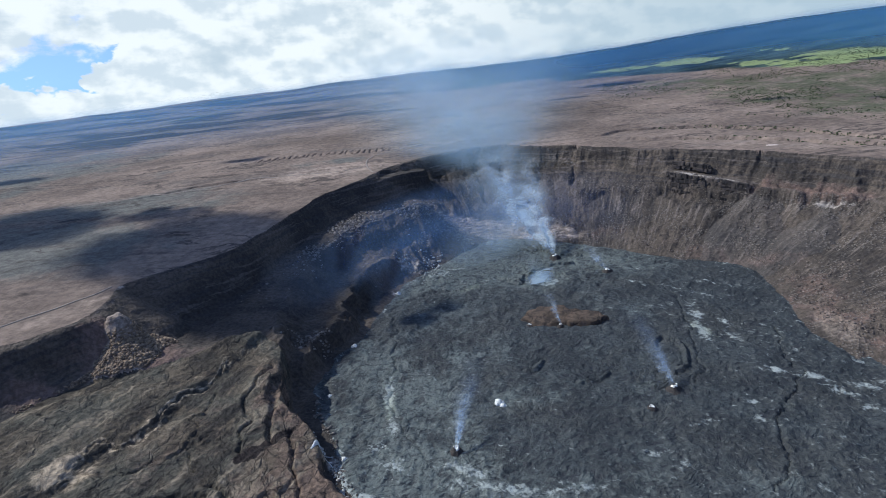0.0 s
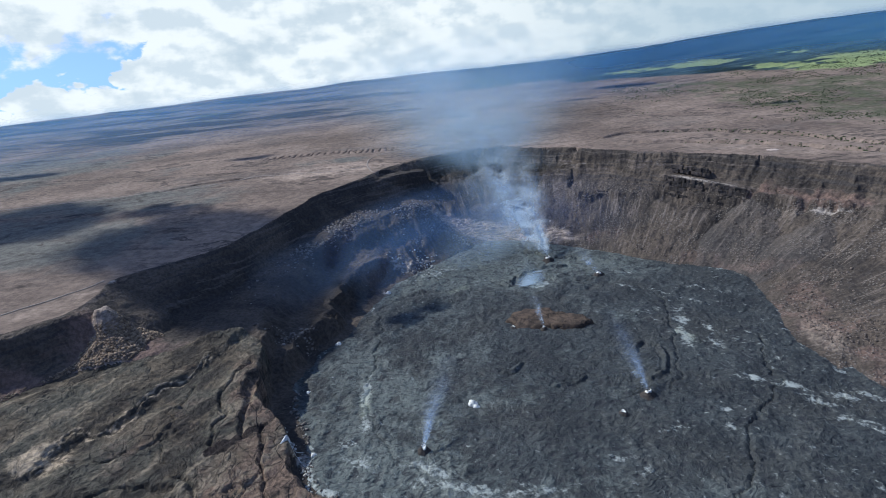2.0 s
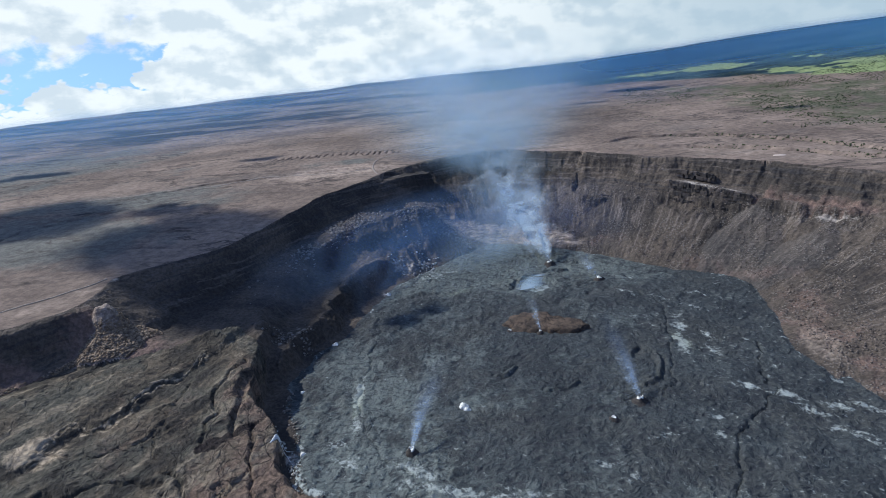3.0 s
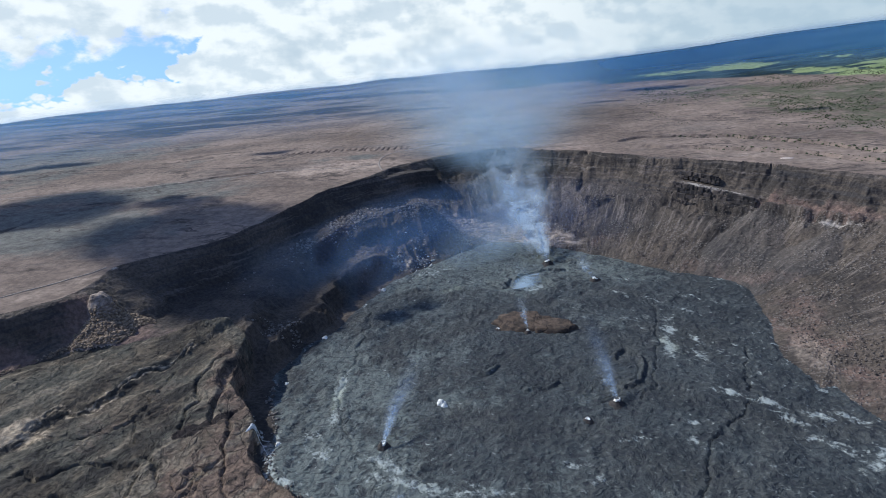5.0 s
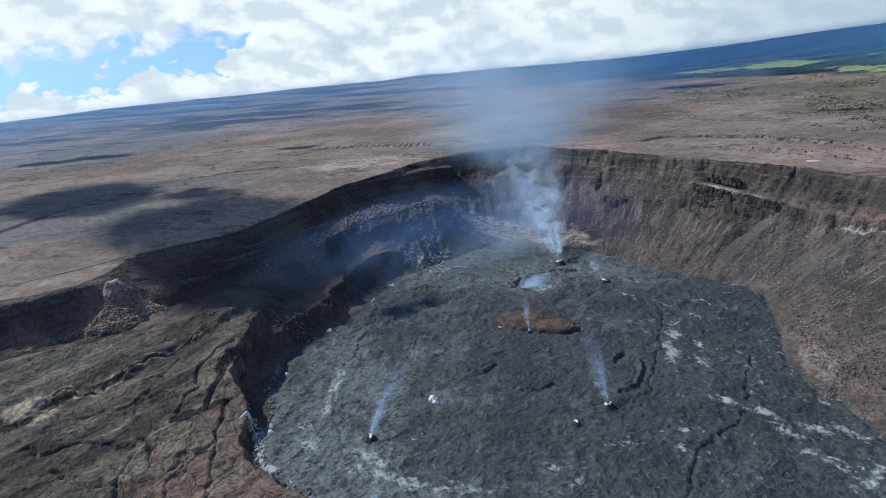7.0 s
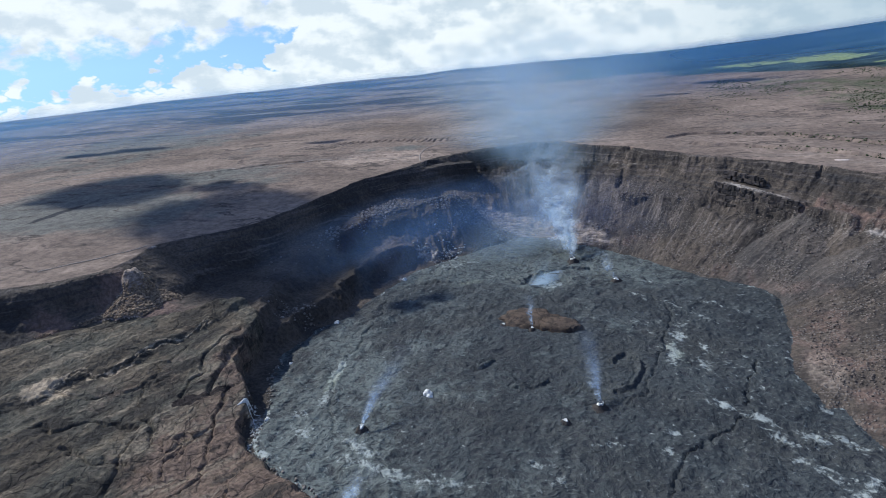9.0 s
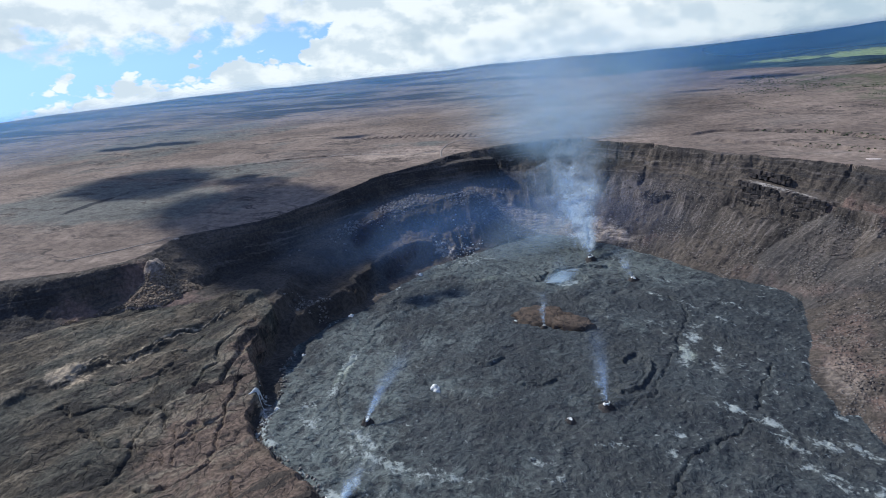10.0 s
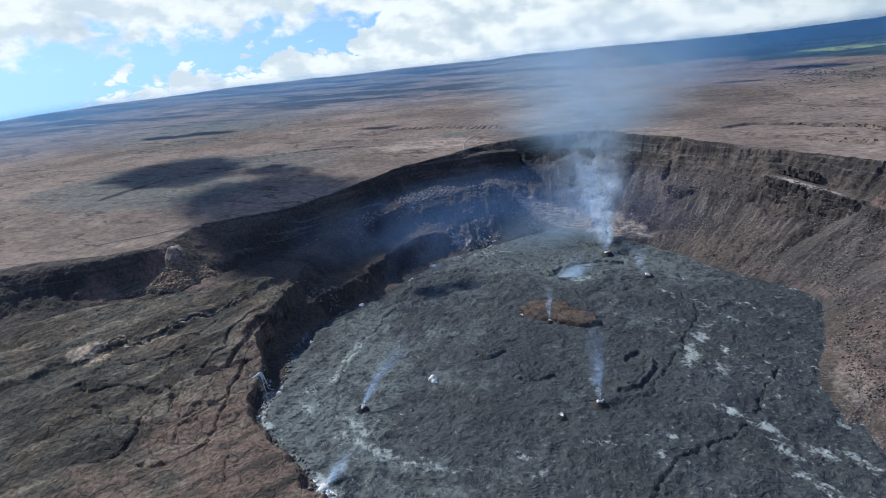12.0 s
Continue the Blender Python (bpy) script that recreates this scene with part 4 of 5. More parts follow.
def ground_at(x, y):
    """Height of the built ground, by the grid."""
    x, y = np.atleast_1d(np.asarray(x, float)), np.atleast_1d(np.asarray(y, float))
    i = np.clip(np.searchsorted(gx, x) - 1, 0, len(gx) - 2)
    j = np.clip(np.searchsorted(gy, y) - 1, 0, len(gy) - 2)
    u, v = (x - gx[i]) / (gx[i + 1] - gx[i]), (y - gy[j]) / (gy[j + 1] - gy[j])
    return Z[j, i] * (1 - u) * (1 - v) + Z[j, i + 1] * u * (1 - v) + Z[j + 1, i] * (1 - u) * v + Z[j + 1, i + 1] * u * v


def mesh_of(name, verts, faces, mat, flat=False):
    mesh = bpy.data.meshes.new(name)
    mesh.from_pydata([tuple(v) for v in verts], [], [tuple(f) for f in faces])
    mesh.update()
    if not flat:
        mesh.polygons.foreach_set("use_smooth", np.ones(len(mesh.polygons), bool))
    mesh.materials.append(mat)
    return mesh


# ---- clouds out of sight that shade the west side ----
def cloud(gx0, gy0, width, depth, turn, seed, height=1150.0):
    """A flat-based cumulus whose shade falls on the ground at (gx0, gy0)."""
    ground = float(ground_at(gx0, gy0)[0])
    lift = (height - ground) / SUN_WAY.z
    centre = Vector((gx0, gy0, ground)) + SUN_WAY * lift
    rng = random.Random(seed)
    bm = bmesh.new()
    count = max(9, int(width * depth / 2600))
    for k in range(min(count, 26)):
        a, r = rng.uniform(0, 2 * math.pi), math.sqrt(rng.random())
        size = rng.uniform(0.16, 0.38) * min(width, depth)
        x, y = math.cos(a) * r * (width / 2 - size * 0.5), math.sin(a) * r * (depth / 2 - size * 0.5)
        m = Matrix.Translation((x, y, size * 0.3)) @ Matrix.Diagonal((1.1, 1.0, 0.6, 1))
        bmesh.ops.create_icosphere(bm, subdivisions=3, radius=size, matrix=m)
    for v in bm.verts:
        n = noise.fractal(v.co * 0.014 + Vector((seed * 3.7, 0, 0)), 0.8, 2.0, 5)
        v.co += v.co.normalized() * n * min(width, depth) * 0.34
        v.co.z = max(v.co.z, -4 + n * 3)
    mesh = bpy.data.meshes.new("cloud")
    bm.to_mesh(mesh)
    veil = []
    for v in bm.verts:
        e = math.hypot(v.co.x / (width * 0.5), v.co.y / (depth * 0.5))
        veil.append(1 - float(smooth(0.40, 1.12, e)))
    bm.free()
    layer = mesh.attributes.new("veil", "FLOAT", "POINT")
    layer.data.foreach_set("value", veil)
    mesh.polygons.foreach_set("use_smooth", np.ones(len(mesh.polygons), bool))
    mesh.materials.append(CLOUD if depth > 140 else SMALL_CLOUD)
    ob = new("cloud", mesh)
    ob.matrix_world = Matrix.Translation(centre) @ pose(0, 0, 0, 0, 0, turn)
    return tagged(ob, "white flat-based cumulus cloud high over the plain", "cloud", kind="structure")


for row in ((-545, 1040, 410, 330, 25, 1), (-385, 850, 220, 190, 40, 2), (-335, 835, 165, 120, 35, 14), (-1000, 1215, 340, 340, 30, 3), (-670, 1235, 230, 120, 12, 4),
            (-55, 945, 135, 66, 48, 5), (-92, 915, 80, 50, 60, 13), (-650, 1815, 170, 80, 10, 6), (490, 2470, 230, 80, 0, 7), (1040, 1950, 210, 50, -20, 8),
            (-1450, 1820, 170, 110, 0, 9), (760, 2750, 420, 130, -10, 10), (-1490, 1770, 420, 130, 20, 11), (1330, 1780, 150, 50, -20, 12)):
    cloud(*row)


# ---- tracks on the plain ----
def track(points, width, label):
    line = rounded(points, False, 8)
    verts, faces = [], []
    for k, (x, y) in enumerate(line):
        a, b = line[max(k - 1, 0)], line[min(k + 1, len(line) - 1)]
        n = np.array([-(b - a)[1], (b - a)[0]])
        n = n / (np.linalg.norm(n) + 1e-9) * width / 2
        for s in (-1, 1):
            px, py = x + s * n[0], y + s * n[1]
            verts.append((px, py, float(ground_at(px, py)[0]) + 0.9))
        for s in (-1, 1):
            px, py = x + s * n[0] * 1.4, y + s * n[1] * 1.4
            verts.append((px, py, float(ground_at(px, py)[0]) - 0.6))
    for k in range(len(line) - 1):
        a, b = 4 * k, 4 * k + 4
        faces += [(a, a + 1, b + 1, b), (a + 2, a, b, b + 2), (a + 1, a + 3, b + 3, b + 1)]
    return tagged(new("track", mesh_of("track", verts, faces, TRACK)), label, "track", kind="structure")


track([(-198, 1452), (-212, 1490), (-226, 1540), (-233, 1610), (-222, 1660), (-189, 1700), (-127, 1763), (-60, 1800)], 3.6, "pale gravel road over the ash plain")
track([(-1250, 1330), (-840, 1400), (-630, 1438), (-535, 1496), (-403, 1500), (-300, 1494), (-226, 1528)], 3.2, "narrow gravel track across the ash plain")
track([(-640, 700), (-590, 765), (-560, 812), (-548, 846)], 3, "pale footworn track beside the crater rim")


# ---- rubble and scrub ----
def icosahedron():
    g = (1 + 5 ** 0.5) / 2
    v = np.array([(-1, g, 0), (1, g, 0), (-1, -g, 0), (1, -g, 0), (0, -1, g), (0, 1, g), (0, -1, -g), (0, 1, -g), (g, 0, -1), (g, 0, 1), (-g, 0, -1), (-g, 0, 1)])
    f = [(0, 11, 5), (0, 5, 1), (0, 1, 7), (0, 7, 10), (0, 10, 11), (1, 5, 9), (5, 11, 4), (11, 10, 2), (10, 7, 6), (7, 1, 8),
         (3, 9, 4), (3, 4, 2), (3, 2, 6), (3, 6, 8), (3, 8, 9), (4, 9, 5), (2, 4, 11), (6, 2, 10), (8, 6, 7), (9, 8, 1)]
    return v / np.linalg.norm(v[0]), np.array(f)


def lumps(name, places, sizes, mat, label, category, seed, squash=0.75, jitter=0.3, sink=0.25):
    """Many angular lumps as one mesh."""
    rng = np.random.default_rng(seed)
    v, f = icosahedron()
    n = len(places)
    shape = v[None] * (1 + rng.uniform(-jitter, jitter, (n, 12, 1)))
    shape = shape * rng.uniform(0.75, 1.3, (n, 1, 3)) * np.array([1, 1, squash])
    a = rng.uniform(0, 2 * np.pi, n)
    c, s = np.cos(a)[:, None], np.sin(a)[:, None]
    x, y = shape[..., 0] * c - shape[..., 1] * s, shape[..., 0] * s + shape[..., 1] * c
    pts = np.stack([x, y, shape[..., 2]], -1) * sizes[:, None, None]
    z = ground_at(places[:, 0], places[:, 1]) + sizes * squash * (1 - 2 * sink) * 0.8
    pts = pts + np.concatenate([places, z[:, None]], 1)[:, None, :]
    faces = (f[None] + 12 * np.arange(n)[:, None, None]).reshape(-1, 3)
    mesh = bpy.data.meshes.new(name)
    mesh.vertices.add(n * 12)
    mesh.vertices.foreach_set("co", pts.ravel())
    mesh.loops.add(faces.size)
    mesh.loops.foreach_set("vertex_index", faces.ravel().astype(np.int32))
    mesh.polygons.add(len(faces))
    mesh.polygons.foreach_set("loop_start", np.arange(0, faces.size, 3, dtype=np.int32))
    mesh.update(calc_edges=True)
    mesh.materials.append(mat)
    return tagged(new(name, mesh), label, category, kind="stuff")


def mask_at(values, x, y):
    i = np.clip(np.searchsorted(gx, x) - 1, 0, len(gx) - 2)
    j = np.clip(np.searchsorted(gy, y) - 1, 0, len(gy) - 2)
    return values[j, i]


def scatter(count, box, keep, seed):
    """Up to count places in a box where keep(x, y) gives a high chance."""
    rng = np.random.default_rng(seed)
    x, y = rng.uniform(box[0], box[1], count * 8), rng.uniform(box[2], box[3], count * 8)
    good = rng.random(count * 8) < keep(x, y)
    return np.stack([x[good], y[good]], -1)[:count]


def sizes_for(n, low, high, seed, power=3.0):
    return low + (high - low) * np.random.default_rng(seed).random(n) ** power


def wall_only(x, y, low=0.06, high=0.8):
    t = mask_at(M["t"], x, y)
    return (mask_at(M["rim"], x, y) > 4) & (mask_at(M["floor"], x, y) > 2) & (mask_at(M["block"], x, y) < -2) & (t > low) & (t < high)


rocks = scatter(13000, (200, 860, 620, 1500), lambda x, y: wall_only(x, y) * (mask_at(cove_tan, x, y) < 0.4) * smooth(-0.15, 0.5, fractal(x, y, 70, 3, 301)) * 0.9, 11)
lumps("talus_rubble", rocks, sizes_for(len(rocks), 0.45, 1.9, 12, 3.5), RUBBLE, "loose grey and brown rock rubble on the talus slopes", "rubble", 13)
rocks = scatter(7500, (-420, 60, 760, 1500), lambda x, y: wall_only(x, y, 0.02, 0.8) * np.clip(1.2 * spot(x, y, -60, 1250, 80, 95) + 0.8 * spot(x, y, -250, 1180, 34, 130, -22) + 0.7 * spot(x, y, -215, 1370, 50, 40) + 0.9 * spot(x, y, -236, 812, 30, 16, 20), 0, 1) * smooth(-0.5, 0.2, fractal(x, y, 60, 3, 305)), 21)
lumps("bench_rubble", rocks, sizes_for(len(rocks), 0.8, 3.3, 22, 2.3), RUBBLE_DARK, "dark broken rock rubble on the sunken benches", "rubble", 23)
rocks = scatter(5200, (-600, -330, 560, 800), lambda x, y: wall_only(x, y, 0.0, 0.97) * np.maximum(0.9 * mask_at(M["rockfall"], x, y) * smooth(16, 24, np.hypot(x + 478, y - 728)), 0.5 * smooth(9, 4, line_distance(x, y, np.array([(-470, 690), (-500, 640), (-532, 590.0)])))), 31)
lumps("fan_rubble", rocks, sizes_for(len(rocks), 0.7, 2.4, 32, 2), RUBBLE_TAN, "tan angular boulders of a rockfall fan", "rubble", 33)
rocks = scatter(700, (-210, 60, 400, 760), lambda x, y: (np.abs(mask_at(M["floor"], x, y)) < 6) * 0.8, 41)
lumps("cliff_foot_rubble", rocks, sizes_for(len(rocks), 0.6, 2.6, 42, 2), RUBBLE_DARK, "dark rock fragments along the foot of the block", "rubble", 43)


rocks = scatter(200, (-170, -10, 1090, 1290), lambda x, y: spot(x, y, -84, 1190, 42, 42) * smooth(-0.2, 0.5, fractal(x, y, 22, 3, 309)), 81)
lumps("white_rubble", rocks, sizes_for(len(rocks), 0.9, 2.8, 82, 2), SALT_ROCK, "white sublimate-coated rubble below the benches", "rubble", 83)
rocks = scatter(260, (-200, -120, 490, 600), lambda x, y: smooth(9, 3, line_distance(x, y, np.array([(-178, 582), (-164, 556), (-158, 545), (-148, 525), (-138, 505.0)]))) * smooth(-0.3, 0.3, fractal(x, y, 12, 2, 307)), 84)
lumps("white_rubble", rocks, sizes_for(len(rocks), 0.5, 1.9, 85, 2), SALT_ROCK, "white sublimate-coated rubble on the block's cliff", "rubble", 86)


def bushy(x, y):
    open_plain = mask_at(M["rim"], x, y) < -14
    lines = np.zeros(x.shape)
    for line, drop in SCARPS[:1] + SCARPS[3:4]:
        lines = np.maximum(lines, smooth(26, 8, line_distance(x, y, line)) * smooth(500, 760, x))
    patches = smooth(0.0, 0.7, fractal(x, y, 150, 4, 311)) * smooth(650, 1150, x + 0.25 * (y - 1500)) * 0.6
    return open_plain * np.maximum(lines * 0.9, patches)


bushes = scatter(12000, (560, 2300, 950, 2900), bushy, 51)
lumps("scrub", bushes, sizes_for(len(bushes), 0.9, 3.0, 52, 2.5), SCRUB, "low dark green scrub on the ash plain", "scrub", 53, 0.7, 0.35, 0.15)


def boulder(x, y, r, seed):
    bm = bmesh.new()
    bmesh.ops.create_icosphere(bm, subdivisions=2, radius=r)
    for v in bm.verts:
        n = noise.fractal(v.co * (0.9 / r) + Vector((seed * 1.7, 0, 0)), 0.7, 2.0, 3)
        v.co = v.co * (1 + 0.35 * n)
        v.co.z *= 0.75
    mesh = bpy.data.meshes.new("boulder")
    bm.to_mesh(mesh)
    bm.free()
    mesh.materials.append(RUBBLE)
    ob = new("boulder", mesh)
    ob.matrix_world = Matrix.Translation((x, y, float(ground_at(x, y)[0]) + r * 0.3)) @ pose(0, 0, 0, 0, 0, 40 * seed)
    return tagged(ob, "large angular grey-brown boulder on the talus", "boulder", "boulders on the talus")


spots_for_boulders = scatter(40, (560, 760, 800, 1120), lambda x, y: wall_only(x, y, 0.08, 0.5) * 0.5, 71)
for k, (x, y) in enumerate(spots_for_boulders):
    boulder(x, y, 1.4 + 1.3 * ((k * 37) % 11) / 11, k)


# ---- blocks of the thick flows that stand out of the sunlit wall ----
def ledge_blocks(start, way, length, tiers, fall, seed, label):
    """Jointed columns of thick flows; tiers give the top, the foot and how far out they stand."""
    rng = np.random.default_rng(seed)
    f = np.array([(0, 1, 3, 2), (4, 6, 7, 5), (0, 4, 5, 1), (2, 3, 7, 6), (0, 2, 6, 4), (1, 5, 7, 3)])
    v = np.array([(x, y, z) for x in (-1, 1) for y in (-1, 1) for z in (-1, 1)], float)
    way = np.array(way) / np.linalg.norm(way)
    out = np.array([-abs(way[1]), -abs(way[0])])
    a = math.atan2(way[1], way[0])
    verts, faces = [], []
    for top, foot, stand in tiers:
        u, drift = 0.0, 0.0
        while u < length:
            w = rng.uniform(2.4, 8.5)
            drift = 0.7 * drift + rng.uniform(-0.9, 0.9)
            cut = foot + (top - foot) * rng.choice([0.0, 0.0, 0.3, 0.55])
            for low, high, inset in ((foot, cut, -0.5), (cut, top, 0.4)):
                if high - low < 2 or rng.random() < 0.12:
                    continue
                centre = np.array(start) + way * (u + w / 2) + out * (stand + drift + inset * rng.uniform(0.4, 1.6) - 3.0)
                half = (high - low) / 2 + rng.uniform(-0.6, 0.9)
                box = (v + rng.uniform(-0.2, 0.2, (8, 3))) * np.array([w / 2, 4.0, half])
                lean = a + rng.uniform(-0.2, 0.2)
                x, y = box[:, 0] * math.cos(lean) - box[:, 1] * math.sin(lean), box[:, 0] * math.sin(lean) + box[:, 1] * math.cos(lean)
                faces += [tuple(int(k) + len(verts) for k in q) for q in f]
                z = (low + high) / 2 - fall * u
                verts += [(centre[0] + x[k], centre[1] + y[k], z + box[k, 2]) for k in range(8)]
            u += w + rng.uniform(-0.2, 0.5)
    mesh = mesh_of("ledge_blocks", verts, faces, LEDGE, True)
    return tagged(new("ledge_blocks", mesh), label, "rock ledge", kind="stuff")


ledge_blocks((494, 1324), (118, -107), 176, ((137.5, 128.5, 3.0), (128, 119, 5.2), (116.5, 107, 9.2), (103, 95, 13.0)), 0.076, 61, "jointed dark blocks of a thick lava flow in the wall")
ledge_blocks((514, 1346), (118, -107), 84, ((157, 149, 0.0), (148, 141, 2.0)), 0.06, 64, "dark jointed flow blocks above a rock platform")
ledge_blocks((300, 1405), (52, -27), 58, ((94, 87, 1.0),), 0.02, 62, "short row of jointed dark flow blocks")
ledge_blocks((352, 1390), (47, -30), 62, ((97, 89, 1.0),), 0.05, 63, "short row of jointed dark flow blocks")


# ---- things on the lava floor ----
def part(name, bm, mat, parent, label="", flat=False):
    mesh = bpy.data.meshes.new(name)
    bm.to_mesh(mesh)
    bm.free()
    if not flat:
        mesh.polygons.foreach_set("use_smooth", np.ones(len(mesh.polygons), bool))
    mesh.materials.append(mat)
    ob = new(name, mesh)
    ob.parent = parent
    if label:
        tagged(ob, label)
    return ob


def empty(name, x, y, z):
    ob = new(name)
    ob.empty_display_size = 2
    ob.matrix_world = Matrix.Translation((x, y, z))
    return ob


def turned(profile, seed, rough, segments=22, gap=0.0):
    """A lumpy body turned round z from (radius, height) pairs."""
    bm = bmesh.new()
    rings = []
    for r, h in profile:
        ring = []
        for k in range(segments):
            a = 2 * math.pi * k / segments
            n = noise.fractal(Vector((math.cos(a) * 1.7, math.sin(a) * 1.7, h * 0.35 + seed)), 0.8, 2.1, 4)
            rr = r * (1 + rough * n)
            ring.append(bm.verts.new((math.cos(a) * rr, math.sin(a) * rr, h * (1 + 0.35 * rough * n) - gap * max(0, math.cos(a - seed)) * max(h, 0))))
        rings.append(ring)
    for a, b in zip(rings, rings[1:]):
        for k in range(segments):
            bm.faces.new((a[k], a[(k + 1) % segments], b[(k + 1) % segments], b[k]))
    bm.faces.new(rings[-1])
    bmesh.ops.recalc_face_normals(bm, faces=bm.faces)
    return bm


def spatter_cone(x, y, r, h, seed):
    z = float(ground_at(x, y)[0])
    thing = empty("spatter_cone", x, y, z)
    cone = part("cone", turned([(r * 1.5, -1.5), (r * 1.15, h * 0.25), (r * 0.75, h * 0.7), (r * 0.5, h), (r * 0.38, h * 0.96), (r * 0.25, h * 0.3), (r * 0.1, h * 0.1)],
                        seed, 0.32, gap=0.35), SPATTER, thing)
    part("crust", turned([(r * 0.66, h * 0.74), (r * 0.56, h * 1.02), (r * 0.46, h * 1.08), (r * 0.40, h * 0.92)], seed + 5, 0.3, gap=0.3), SALT, cone,
         "white sublimate crust round the vent")
    return tagged(thing, "dark spatter cone with a white crusted vent on the lava floor", "spatter cone", "cones on the lava floor")


CONES = [(159, 859, 4.5, 5), (267, 656, 7, 8), (-19, 562, 6, 7), (294, 1078, 8, 7), (207, 1178, 9, 9), (226, 619, 5, 3), (110, 872, 5, 2.5)]
for k, (x, y, r, h) in enumerate(CONES):
    spatter_cone(x, y, r, h, 2.3 * k + 1)


def crusted_mound(x, y, r, h, seed, label):
    z = float(ground_at(x, y)[0])
    thing = empty("crusted_mound", x, y, z)
    part("mound", turned([(r * 1.3, -1.5), (r, h * 0.4), (r * 0.6, h * 0.85), (r * 0.2, h)], seed, 0.35), SALT, thing)
    for k in range(3):
        a = seed + 2.1 * k
        lump = turned([(r * 0.45, -1.2), (r * 0.36, h * 0.3), (r * 0.12, h * 0.5)], seed + k, 0.4, 12)
        bmesh.ops.translate(lump, verts=lump.verts, vec=(math.cos(a) * r * 1.2, math.sin(a) * r * 1.2, 0))
        part("fragment", lump, SALT, thing)
    return tagged(thing, label, "mound", "white crusted mounds")


for k, (x, y, r, h) in enumerate([(39, 657, 4.6, 5), (44, 651, 3.4, 3.4), (-178, 838, 3.5, 3.5), (-122, 1043, 4, 5), (-193, 700, 2.4, 2), (-150, 560, 2.6, 2.5), (12, 424, 5, 4), (22, 417, 4, 4)]):
    crusted_mound(x, y, r, h, 1.7 * k, "white sublimate-crusted mound on the dark lava")


def sublimate_deposit(x, y, arms, label):
    """White crust that fans out from a vent, draped over the rock; arms are lists of points."""
    thing = empty("sublimate_deposit", x, y, float(ground_at(x, y)[0]))
    for k, (points, width) in enumerate(arms):
        line = rounded(points, False, 10)
        bm = bmesh.new()
        rows = []
        for i, (px, py) in enumerate(line):
            a, b = line[max(i - 1, 0)], line[min(i + 1, len(line) - 1)]
            n = np.array([-(b - a)[1], (b - a)[0]]) / (np.linalg.norm(b - a) + 1e-9)
            s = i / (len(line) - 1)
            half = width * (1 - 0.8 * s) * (1 + 0.6 * noise.noise(Vector((i * 0.7, k * 3.1, 0.0))))
            row = []
            for u, lift in ((-1.0, -0.5), (-0.6, 0.45), (0.0, 0.8), (0.6, 0.45), (1.0, -0.5)):
                qx, qy = px + n[0] * half * u, py + n[1] * half * u
                row.append(bm.verts.new((qx - x, qy - y, float(ground_at(qx, qy)[0]) + lift - thing.location.z + 0.25 * noise.noise(Vector((qx, qy, k))))))
            rows.append(row)
        for p, q in zip(rows, rows[1:]):
            for j in range(4):
                bm.faces.new((p[j], p[j + 1], q[j + 1], q[j]))
        part("streak", bm, SALT, thing)
    return tagged(thing, label, "deposit", "white vent deposits")


sublimate_deposit(-179, 563, [([(-179, 563), (-181, 558), (-184, 552)], 3.2), ([(-179, 561), (-178, 567), (-176, 574)], 3.0), ([(-178, 563), (-171, 558), (-163, 556)], 1.3),
                              ([(-178, 568), (-171, 566), (-163, 567)], 1.0), ([(-168, 557), (-162, 549), (-155, 541)], 0.9)],
                  "white sublimate streaks at the brink of the sunken block")
sublimate_deposit(12, 428, [([(10, 430), (2, 428), (-8, 433)], 2.6), ([(12, 428), (20, 424), (32, 420)], 2.8), ([(12, 428), (12, 436), (8, 445)], 1.8), ([(12, 428), (18, 418), (20, 408)], 2.0)],
                  "white sublimate streaks at the foot of the block")

def lava_island():
    """The rust-brown raft of old crust, and the dark dome at its end."""
    thing = empty("lava_island", 160, 890, 0.5)

    def raft(cx, cy, rx, ry, top, tilt_x, tilt_y, seed, mat, label, name):
        bm = bmesh.new()
        rings = []
        for s, h in ((1.12, -2.5), (1.04, 0.25), (0.97, 0.8), (0.86, 0.97), (0.6, 1.0), (0.3, 1.02)):
            ring = []
            for k in range(44):
                a = 2 * math.pi * k / 44
                n = noise.fractal(Vector((math.cos(a) * 1.6 + seed, math.sin(a) * 1.6, s)), 0.8, 2.1, 4)
                x, y = math.cos(a) * rx * s * (1 + 0.30 * n), math.sin(a) * ry * s * (1 + 0.30 * n)
                rise = top * (1 + tilt_x * x / rx + tilt_y * y / ry)
                z = rise * h if h > 0 else h
                ring.append(bm.verts.new((cx + x, cy + y, z + noise.fractal(Vector((x, y, seed)) * 0.09, 0.8, 2, 4) * (2.2 if h > 0 else 0))))
            rings.append(ring)
        for a, b in zip(rings, rings[1:]):
            for k in range(44):
                bm.faces.new((a[k], a[(k + 1) % 44], b[(k + 1) % 44], b[k]))
        bm.faces.new(rings[-1])
        part(name, bm, mat, thing, label)

    raft(-8, 4, 52, 28, 5.5, -0.05, 0.5, 3.0, RUST, "rust-brown tilted crust", "raft")
    raft(45, -16, 32, 19, 9.0, -0.1, 0.1, 8.0, RUST, "dark domed crust", "dome")
    raft(20, -18, 12, 13, 8.5, 0.2, 0.2, 5.0, RUST, "broken crust slab", "slab")
    return tagged(thing, "rust-brown raft of old crust tilted in the lava floor", "lava island")


lava_island()


